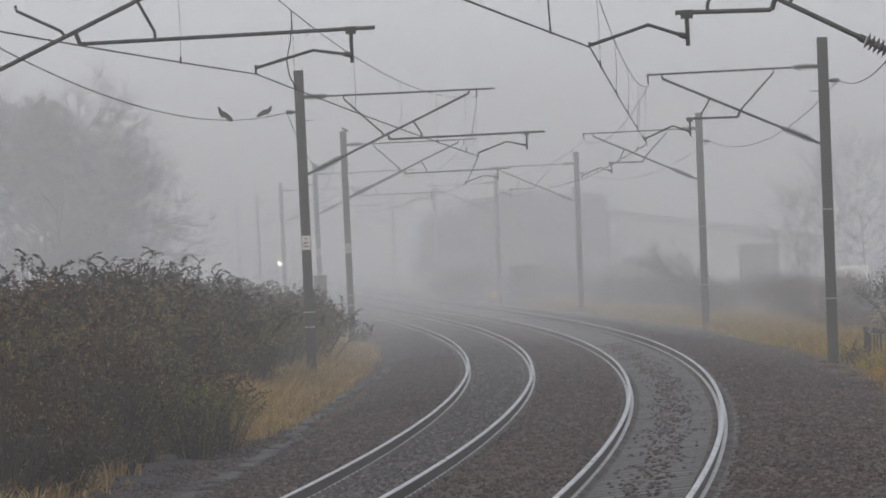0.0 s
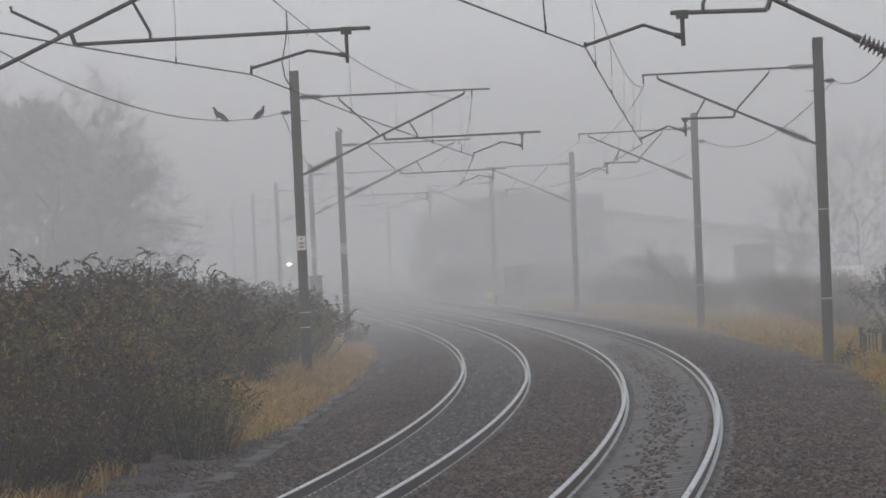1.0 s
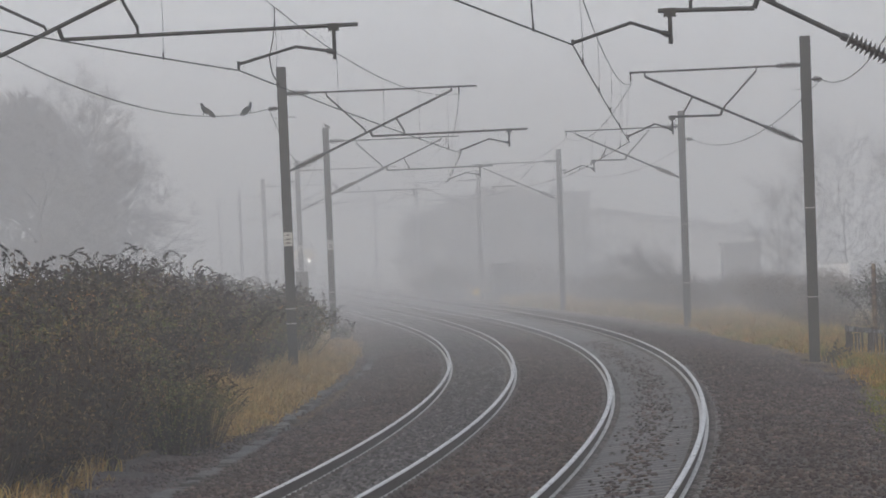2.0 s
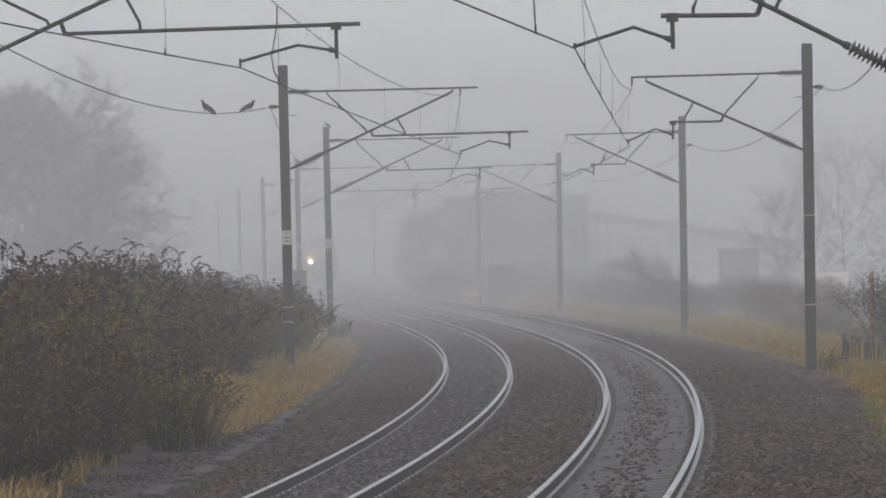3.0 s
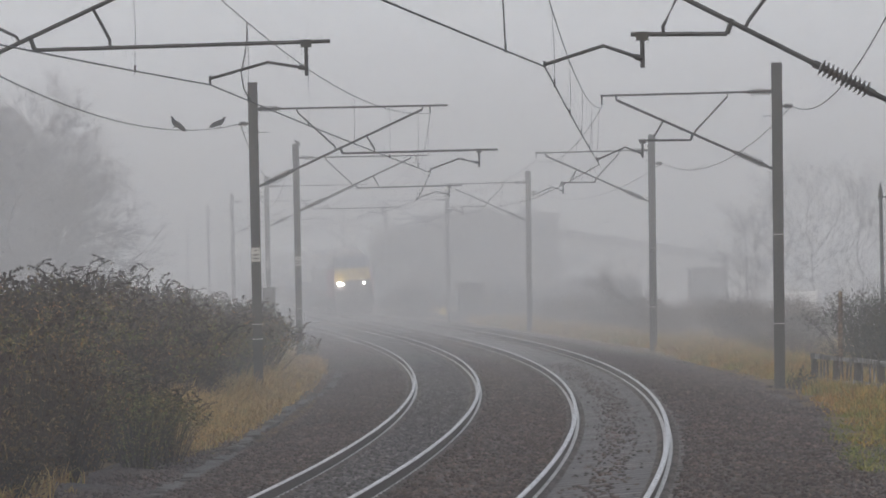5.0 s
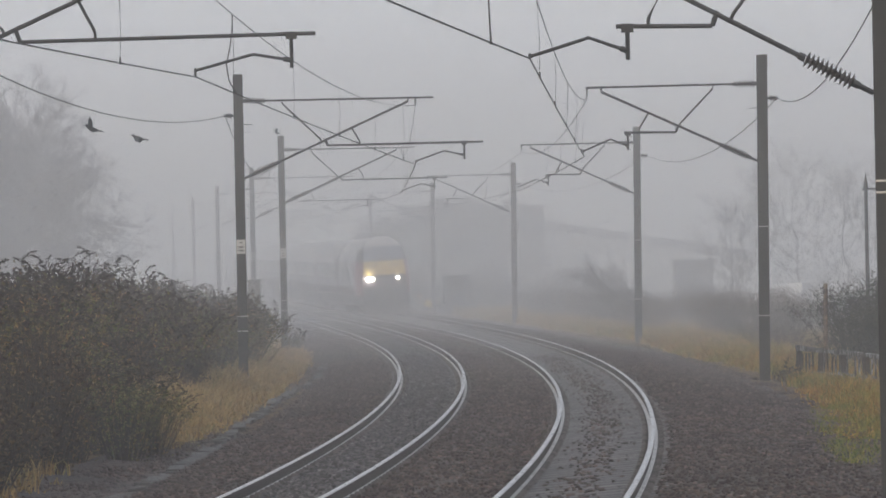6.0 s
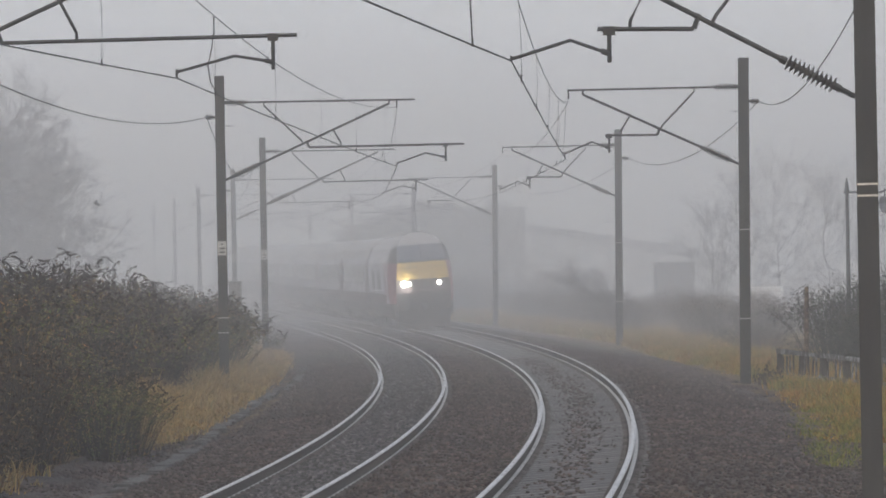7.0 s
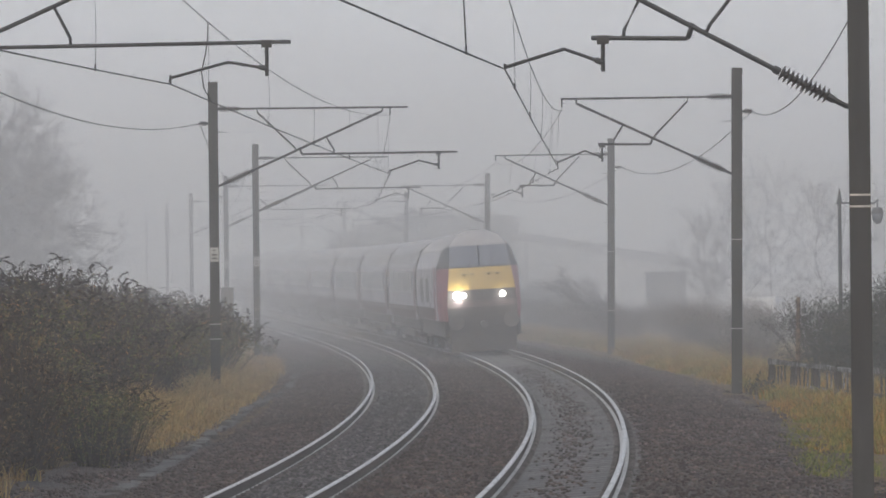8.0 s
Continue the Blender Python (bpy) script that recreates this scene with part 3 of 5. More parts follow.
# ---- lineside things ----
def cable_trough():
    t = empty("cable_trough", label="line of weathered grey concrete cable trough lids beside the ballast", category="cable trough")
    rng = random.Random(5)
    bm = box(B(), (-0.12, -0.46, -0.11), (0.12, 0.46, 0.0), 0.015)
    first = part("lid", bm, "concrete", t)
    s, k = -6.0, 0
    while s < 96:
        o = float(np.interp(s, [-6, 9, 25, 36, 53, 65, 83, 96], [-4.5, -4.62, -4.95, -5.15, -5.24, -5.1, -4.62, -4.5]))
        ob = first if k == 0 else first.copy()
        if k:
            scene.collection.objects.link(ob)
        ob.matrix_basis = frame_at(s, o + rng.uniform(-0.06, 0.06), float(ground_z(s, o)) + 0.04 + rng.uniform(-0.03, 0.025)) @ pose(0, 0, 0, rng.uniform(-2, 2), rng.uniform(-7, 7), rng.uniform(-5, 5))
        s += 0.95 if rng.random() < 0.93 else 1.5
        k += 1


def fence():
    f = empty("wooden_fence", label="broken old paling fence with peeling white paint in yellow grass", category="fence")
    rng = random.Random(8)
    a, b = vec(60.5, 7.0, 0), vec(46.0, 8.9, 0)
    d = b - a
    n = 34
    for i in range(n + 1):
        p = a + d * (i / n)
        lean = pose(0, 0, 0, rng.uniform(-4, 4), rng.uniform(-6, 6), math.degrees(math.atan2(d.y, d.x)))
        if i % 6 == 0:
            part("post", box(B(), (-0.06, -0.06, -0.75), (0.06, 0.06, 0.50), 0.01), "dark_wood", f, "dark rotten fence post").matrix_basis = Matrix.Translation(p) @ lean
        elif rng.random() < 0.7:
            h = rng.uniform(0.30, 0.42)
            bm = box(B(), (-0.055, -0.014, -0.6), (0.055, 0.014, h), 0.006)
            part("paling", bm, rng.choice(["old_wood", "old_wood", "dark_wood"]), f).matrix_basis = Matrix.Translation(p + Vector((0, 0, 0))) @ lean
    side = Vector((d.y, -d.x, 0)).normalized() * 0.045
    for z0, z1, dr in ((0.44, 0.40, 0.05), (-0.10, -0.13, 0.03)):
        for k in range(3):
            p, q = a + d * (k / 3), a + d * ((k + 1) / 3)
            bm = B()
            w, h = side.normalized() * 0.03, Vector((0, 0, 0.05))
            v0 = [p + side + Vector((0, 0, z0 + rng.uniform(-dr, dr))) + e for e in (-w - h, w - h, w + h, -w + h)]
            v1 = [q + side + Vector((0, 0, z1 + rng.uniform(-dr, dr))) + e for e in (-w - h, w - h, w + h, -w + h)]
            r0, r1 = [bm.verts.new(v) for v in v0], [bm.verts.new(v) for v in v1]
            for i in range(4):
                bm.faces.new((r0[i], r0[(i + 1) % 4], r1[(i + 1) % 4], r1[i]))
            bm.faces.new(r0[::-1]), bm.faces.new(r1)
            part("rail", bm, "old_wood", f, "grey weathered fence rail")


def rusted_post():
    m = empty("rusted_post", Matrix.Translation((10.97, 125, -0.45)), label="leaning rusted post with flaking cream paint", category="post")
    part("shaft", tube(B(), [(0, 0, 0), (0.01, 0, 1.2), (0.03, 0, 2.34)], [0.06, 0.055, 0.05], 8), "rust", m)
    part("cap", tube(B(), [(0.03, 0, 2.34), (0.03, 0, 2.40)], 0.05, 8), "rust", m)


def lamp_post():
    m = empty("street_lamp", Matrix.Translation((14.45, 150, -0.55)), label="old dark iron street lamp with a hanging lantern", category="street lamp")
    part("pole", tube(B(), [(0, 0, 0), (0, 0, 0.9), (0, 0, 0.92), (0, 0, 5.1)], [0.11, 0.10, 0.065, 0.05], 10), "iron", m)
    part("finial", tube(B(), [(0, 0, 5.1), (0, 0, 5.16), (0, 0, 5.3), (0, 0, 5.58)], [0.05, 0.085, 0.06, 0.01], 10), "iron", m)
    part("arm", tube(B(), [(-0.12, 0, 5.12), (0.3, 0, 5.14), (1.0, 0, 5.12), (1.15, 0, 5.2)], 0.025, 8), "iron", m)
    part("hanger", tube(B(), [(1.12, 0, 5.25), (1.12, 0, 4.98)], 0.02, 8), "iron", m)
    part("shade", tube(B(), [(1.12, 0, 5.0), (1.12, 0, 4.97), (1.12, 0, 4.88), (1.12, 0, 4.80)], [0.05, 0.14, 0.17, 0.2], 12), "iron", m)
    part("globe", tube(B(), [(1.12, 0, 4.80), (1.12, 0, 4.68), (1.12, 0, 4.56), (1.12, 0, 4.5)], [0.17, 0.16, 0.11, 0.03], 12), "glass", m, "clear glass lantern bowl", True)


def cabinet(name, m, w, d, h, mat, label):
    c = empty(name, m, label=label, category="cabinet")
    body = part("body", box(B(), (-w / 2, -d / 2, 0), (w / 2, d / 2, h), 0.02), mat, c)
    part("roof", box(B(), (-w / 2 - 0.05, -d / 2 - 0.05, h), (w / 2 + 0.05, d / 2 + 0.05, h + 0.06), 0.015), mat, c)
    for k in (-1, 1):
        door = part("door", box(B(), (k * w / 4 - w / 4 + 0.03, -d / 2 - 0.03, 0.1), (k * w / 4 + w / 4 - 0.03, -d / 2 - 0.002, h - 0.08), 0.008), mat, c)
        part("handle", tube(B(), [(k * 0.06, -d / 2 - 0.05, h * 0.45), (k * 0.06, -d / 2 - 0.05, h * 0.58)], 0.012, 6), "tube", door)
    return c


def lineside_boxes():
    p = at(225, 7.35)
    cabinet("equipment_cabinet", frame_at(225.6, 7.42, 0.30), 1.42, 0.8, 1.52, "dark_cabinet", "dark grey lineside equipment cabinet on a low platform")
    t = empty("cabinet_platform", frame_at(225.3, 7.3, -0.5), label="low dark brick base under the equipment cabinet", category="platform")
    part("base", box(B(), (-1.15, -1.0, -0.2), (1.2, 0.9, 0.74), 0.02), "dark_cabinet", t)
    part("slab", box(B(), (-1.22, -1.07, 0.74), (1.22, 0.97, 0.80), 0.01), "concrete", t)
    cabinet("location_cabinet", frame_at(125.5, -6.55, -0.4), 0.46, 0.5, 2.55, "cabinet", "tall narrow grey location cabinet behind the scrub")
    c = empty("lineside_sign", frame_at(239.8, 6.8, -0.55), label="small pale yellow round lineside sign on a dark box", category="sign")
    part("disc", tube(B(), [(0.07, -0.10, 0.72), (0.07, -0.07, 0.72)], 0.22, 20), "yellow_sign", c, "pale yellow round plate")
    part("box", box(B(), (-0.33, -0.06, 0), (0.20, 0.2, 0.58), 0.02), "dark_cabinet", c, "dark box")
    c = empty("lineside_board", frame_at(249.8, 7.05, -0.5), label="faded orange lineside board on a post", category="sign")
    part("board", box(B(), (-0.2, -0.02, 0.62), (0.2, 0.0, 1.18), 0.006), "orange_sign", c)
    part("post", tube(B(), [(0, 0.03, 0), (0, 0.03, 1.15)], 0.03, 8), "galvanised", c)


def van(m, label):
    v = empty("van", m, label=label, category="van", group="parked vans")
    bm = B()
    prof = [(-2.3, 0.45), (2.35, 0.45), (2.4, 1.05), (1.75, 1.2), (1.15, 2.0), (0.9, 2.15), (-2.3, 2.15)]
    a, b = [bm.verts.new((x, -0.92, z)) for x, z in prof], [bm.verts.new((x, 0.92, z)) for x, z in prof]
    bm.faces.new(a), bm.faces.new(b[::-1])
    for i in range(len(prof)):
        bm.faces.new((a[i], b[i], b[(i + 1) % len(prof)], a[(i + 1) % len(prof)]))
    part("body", bm, "white_van", v)
    part("windscreen", box(B(), (1.2, -0.8, 1.25), (1.72, 0.8, 1.95), 0.02), "glass", v)
    for y in (-0.935, 0.925):
        part("side_window", box(B(), (0.45, y, 1.3), (1.1, y + 0.012, 1.85)), "glass", v)
    for x in (-1.5, 1.5):
        for y in (-0.85, 0.85):
            part("wheel", tube(B(), [(x, y - 0.1, 0.33), (x, y + 0.1, 0.33)], 0.33, 16), "under", v)


def far_shed():
    c = empty("shed", Matrix.Translation((15.4, 395, -0.3)) @ Matrix.Diagonal((1.16, 1.16, 1.12, 1)), label="long pale building with a dark sloping roof, dim in fog", category="building")
    bm = B()
    prof = [(-1.4, -1.5), (-1.4, 5.0), (12, 2.7), (12, -1.5)]
    a, b = [bm.verts.new((x, 0, z)) for x, z in prof], [bm.verts.new((x, 9, z)) for x, z in prof]
    bm.faces.new(a), bm.faces.new(b[::-1])
    for i in range(4):
        bm.faces.new((a[i], b[i], b[(i + 1) % 4], a[(i + 1) % 4]))
    part("wall", bm, "wall_pale", c)
    bm = B()
    prof = [(-1.8, 4.95), (-1.8, 5.5), (12.5, 3.05), (12.5, 2.3)]
    a, b = [bm.verts.new((x, -0.4, z)) for x, z in prof], [bm.verts.new((x, 9.4, z)) for x, z in prof]
    bm.faces.new(a), bm.faces.new(b[::-1])
    for i in range(4):
        bm.faces.new((a[i], b[i], b[(i + 1) % 4], a[(i + 1) % 4]))
    part("roof", bm, "roof_dark", c)
    t = empty("tall_building", Matrix.Translation((8.9, 378, -0.2)) @ Matrix.Diagonal((1.1, 1.1, 1.16, 1)), label="tall dark building mass dim in the fog", category="building")
    part("wall", box(B(), (-6.2, 0, -1), (3.2, 8, 6.0)), "wall_dark", t)
    part("roof", box(B(), (-6.4, -0.2, 6.0), (3.4, 8.2, 6.2)), "roof_dark", t)
    h = empty("hut", Matrix.Translation((19.0, 305, -0.9)) @ Matrix.Diagonal((1.16, 1.16, 1.16, 1)), label="small flat-roofed dark hut beyond the scrub", category="hut")
    part("wall", box(B(), (-0.95, 0, 0), (0.95, 3, 2.95)), "wall_dark", h)
    part("roof", box(B(), (-1.05, -0.15, 2.95), (1.05, 3.15, 3.07)), "roof_dark", h)


cable_trough()
fence()
rusted_post()
lamp_post()
lineside_boxes()
van(Matrix.Translation((19.4, 240, -0.72)) @ pose(0, 0, 0, 0, 0, 78), "white van parked beyond the bare trees")
van(Matrix.Translation((16.3, 238, -1.3)) @ pose(0, 0, 0, 0, 0, 100), "white van seen end on beyond the scrub")
far_shed()


# ---- plants ----
rng = np.random.default_rng(11)


def leaves(centres, length, width, up=0.3, rnd=rng):
    """One pointed, folded leaf of two triangles at each centre."""
    n = len(centres)
    d = rnd.normal(size=(n, 3)) + np.array([0, 0, up])
    d /= np.linalg.norm(d, axis=1, keepdims=True)
    u = np.cross(d, rnd.normal(size=(n, 3)))
    u /= np.linalg.norm(u, axis=1, keepdims=True)
    L = (length * rnd.uniform(0.6, 1.3, n))[:, None]
    W = (width * rnd.uniform(0.6, 1.3, n))[:, None]
    v = np.stack([centres - d * L / 2, centres + u * W / 2, centres + d * L / 2, centres - u * W / 2], 1)
    return v.reshape(-1, 3), np.arange(4 * n).reshape(-1, 4)


def sticks(p0, p1, r0, r1, rnd=rng):
    """Thin three-sided sticks from p0 to p1."""
    n = len(p0)
    d = p1 - p0
    u = np.cross(d, rnd.normal(size=(n, 3)))
    u /= np.linalg.norm(u, axis=1, keepdims=True) + 1e-9
    w = np.cross(d / (np.linalg.norm(d, axis=1, keepdims=True) + 1e-9), u)
    out = []
    for p, r in ((p0, r0), (p1, r1)):
        r = np.broadcast_to(r, n)[:, None]
        for a in (0, 2.094, 4.189):
            out.append(p + r * (math.cos(a) * u + math.sin(a) * w))
    v = np.stack(out, 1).reshape(-1, 3)
    i = np.arange(n)[:, None] * 6
    f = np.concatenate([i + np.array([[0, 1, 4, 3]]), i + np.array([[1, 2, 5, 4]]), i + np.array([[2, 0, 3, 5]])])
    return v, f


def bush_parts(seed, n_leaf, n_shoot, h, r, leaf_mat="leaf", seeds=True, size=0.135, thick=1.0):
    rnd = np.random.default_rng(seed)
    b = empty("bush")
    # shoots arch up and out from the foot
    a = rnd.uniform(0, math.tau, n_shoot)
    lean = rnd.uniform(0.05, 1.0, n_shoot) ** 0.7 * r
    top = np.stack([np.cos(a) * lean, np.sin(a) * lean, h * (1.04 - 0.32 * (lean / r) ** 2) * rnd.uniform(0.75, 1.05, n_shoot)], 1)
    foot = np.stack([np.cos(a) * lean * 0.3, np.sin(a) * lean * 0.3, np.full(n_shoot, -0.1)], 1)
    knee = foot * 0.45 + top * 0.55 + np.stack([0 * a, 0 * a, 0.12 * h + 0 * a], 1)
    v0, f0 = sticks(foot, knee, 0.016 * thick, 0.011 * thick, rnd)
    v1, f1 = sticks(knee, top, 0.011 * thick, 0.004 * thick, rnd)
    from_arrays("stem_growth", np.concatenate([v0, v1]), np.concatenate([f0, f1 + len(v0)]), "twig", b, "thin brown stems")["kind"] = "stuff"
    # leaves along the shoots
    k = rnd.integers(0, n_shoot, n_leaf)
    f = rnd.uniform(0, 1, n_leaf) ** 0.75
    c = np.where(f[:, None] < 0.55, foot[k] + (knee[k] - foot[k]) * (f / 0.55)[:, None], knee[k] + (top[k] - knee[k]) * ((f - 0.55) / 0.45)[:, None])
    c = c + rnd.normal(size=(n_leaf, 3)) * np.array([0.16, 0.16, 0.10])
    v, q = leaves(c, size, size * 0.33, 0.5, rnd)
    from_arrays("foliage", v, q, leaf_mat, b)["kind"] = "stuff"
    if seeds:  # drooping seed heads at the shoots' ends
        vs, fs, base = [], [], 0
        for t in top[: n_shoot * 2 // 3]:
            m = 30
            g = np.linspace(0, 1, m)
            way = rnd.normal(size=2) * 0.22
            spine = t + np.stack([way[0] * g ** 1.3, way[1] * g ** 1.3, 0.42 * g - 0.17 * g ** 2.4], 1)
            v, q = leaves(spine + rnd.normal(size=(m, 3)) * (0.026 * (1.1 - g))[:, None], 0.085, 0.042, 0.2, rnd)
            vs.append(v), fs.append(q + base)
            base += len(v)
        from_arrays("seed_growth", np.concatenate(vs), np.concatenate(fs), "seed", b, "dark drooping dry seed heads")["kind"] = "stuff"
    return b


def scrub():
    LABEL = "tangled winter scrub with dull green leaves and dry seed heads"
    kinds = [tagged(bush_parts(20 + i, 2300, 50, h, r, size=0.12), LABEL, "bush", "scrub beside the line") for i, (h, r) in enumerate(((3.2, 1.7), (3.5, 1.4), (2.8, 1.9), (3.3, 1.6), (2.9, 1.8)))]
    dry = [tagged(bush_parts(30 + i, 1500, 110, h, r, "stalk", False, 0.10), "clump of dark brown dead stalks before the scrub", "bush", "dead stalks before the scrub") for i, (h, r) in enumerate(((1.7, 0.9), (1.4, 1.0), (2.0, 0.8)))]
    rnd = random.Random(3)
    spots = []
    for row in range(3):
        s = 6.0 + row * 0.8
        while s < 150:
            edge = float(np.interp(s, [6, 14, 22, 27, 36, 45, 60, 80, 95, 110, 150], [-8.8, -8.3, -8.3, -8.7, -8.7, -8.3, -8.1, -7.2, -7.3, -7.6, -7.8]))
            hh = float(np.interp(s, [6, 30, 60, 90, 118, 150], [0.87, 0.87, 0.86, 0.79, 0.66, 0.58]))
            spots.append((kinds, s, edge - row * 1.7 + rnd.uniform(-0.35, 0.35), hh * (0.84 if row == 0 else 1.0) * rnd.uniform(0.78, 1.13)))
            s += rnd.uniform(1.8, 2.6) * (1 if s < 60 else 1.5)
    spots += [(kinds, s, o, k) for s, o, k in ((19.0, -5.75, 0.40), (20.8, -6.1, 0.46), (17.6, -6.5, 0.46), (22.6, -6.5, 0.44), (24.0, -6.0, 0.34), (21.6, -5.55, 0.30))]
    for i in range(96):
        s = 4 + 15 * rnd.random() ** 0.8 if i < 66 else rnd.uniform(38, 75)
        edge = float(np.interp(s, [4, 14, 20, 27, 34, 60, 110], [-6.3, -6.2, -6.2, -6.4, -7.0, -7.3, -6.8]))
        spots.append((dry, s, edge - abs(rnd.gauss(0, 0.55)) - rnd.random() * (1.6 if s < 28 else 0.5), rnd.uniform(0.55, 1.15)))
    used = set()
    for i, (pool, s, o, k) in enumerate(spots):
        m = Matrix.Translation(Vector([float(c) for c in at(s, o, float(ground_z(s, o)))])) @ Matrix.Rotation(rnd.uniform(0, 6.28), 4, "Z")
        pick = pool[i % len(pool)]
        ob = pick if pick not in used else copy_thing(pick, m)
        used.add(pick)
        ob.matrix_basis = m
        wide = 0.62 if s < 25 and pool is kinds and o > -7.2 else 1.0
        ob.scale = (wide, wide, k)


scrub()


def grass(name, n, sample, h, mat, label, width=0.013):
    """Tufts of bent blades; sample(n, rng) gives s and offset of the tufts."""
    rnd = np.random.default_rng(len(name) + n)
    per = 8
    s, o = sample(n, rnd)
    p = at(s, o, ground_z(s, o) - 0.05)
    p = np.repeat(p, per, 0)
    hs = np.repeat(h * rnd.uniform(0.6, 1.25, n) * np.clip((np.abs(o) - 5.3) / 1.3, 0.35, 1.0), per) * rnd.uniform(0.6, 1.1, n * per)
    p[:, :2] += rnd.normal(size=(n * per, 2)) * 0.09
    a = rnd.uniform(0, math.tau, n * per)
    bend = rnd.uniform(0.15, 1.1, n * per) * hs
    mid = p + np.stack([np.cos(a) * bend * 0.3, np.sin(a) * bend * 0.3, hs * 0.6], 1)
    tip = p + np.stack([np.cos(a) * bend, np.sin(a) * bend, hs * (1 - 0.25 * bend / hs)], 1)
    w = np.stack([-np.sin(a + 0.8), np.cos(a + 0.8), 0 * a], 1) * width
    v = np.stack([p - w, p + w, mid + w * 0.8, mid - w * 0.8, tip + w * 0.15, tip - w * 0.15], 1).reshape(-1, 3)
    i = np.arange(n * per)[:, None] * 6
    f = np.concatenate([i + np.array([[0, 1, 2, 3]]), i + np.array([[3, 2, 4, 5]])])
    tagged(from_arrays(name, v, f, mat), label, "grass", kind="stuff")


def strip(s0, s1, edge, depth):
    """Tufts between an edge line (s, offset) and depth metres beyond it."""
    def pick(n, rnd):
        s = s0 + (s1 - s0) * rnd.uniform(0, 1, n) ** 1.1
        e = np.interp(s, *edge)
        return s, e + np.sign(depth) * abs(depth) * rnd.uniform(0, 1, n) ** 1.2 + rnd.normal(size=n) * 0.10
    return pick


grass("dead_grass", 6200, strip(24, 150, ([24, 30, 40, 70, 90, 110, 150], [-5.7, -5.5, -5.5, -5.4, -5.25, -4.95, -4.7]), -2.4), 0.62, "straw", "tall straw-coloured dead grass along the scrub")
grass("dead_grass", 420, strip(-4, 13, ([-4, 13], [-5.5, -6.0]), -2.6), 0.55, "straw", "tall straw-coloured dead grass before the scrub")
grass("dead_grass", 480, strip(24, 40, ([24, 40], [-6.1, -6.3]), -1.5), 0.95, "straw", "tall pale grass clumps among dead brown stalks")
grass("dead_grass", 13500, strip(18, 210, ([18, 28, 42, 57, 70, 90, 120, 210], [5.3, 5.6, 6.0, 6.5, 6.5, 6.1, 7.0, 6.6]), 9.0), 0.38, "verge_straw", "golden-brown dead grass on the verge")
grass("dead_grass", 3000, strip(150, 300, ([150, 300], [6.8, 7.2]), 9.0), 0.55, "straw", "dull dead grass far along the verge")
grass("green_grass", 260, strip(8, 34, ([8, 34], [4.85, 5.5]), 1.0), 0.42, "grass", "low yellow-green grass on the ballast edge")
grass("green_grass", 2300, strip(30, 150, ([30, 57, 70, 90, 120, 150], [6.0, 6.6, 6.6, 6.3, 7.1, 7.2]), 6.0), 0.32, "grass", "patches of green grass among dead grass")
grass("green_grass", 500, strip(18, 90, ([18, 50, 90], [-5.3, -5.4, -5.2]), -0.4), 0.16, "grass", "low green grass along the trough")


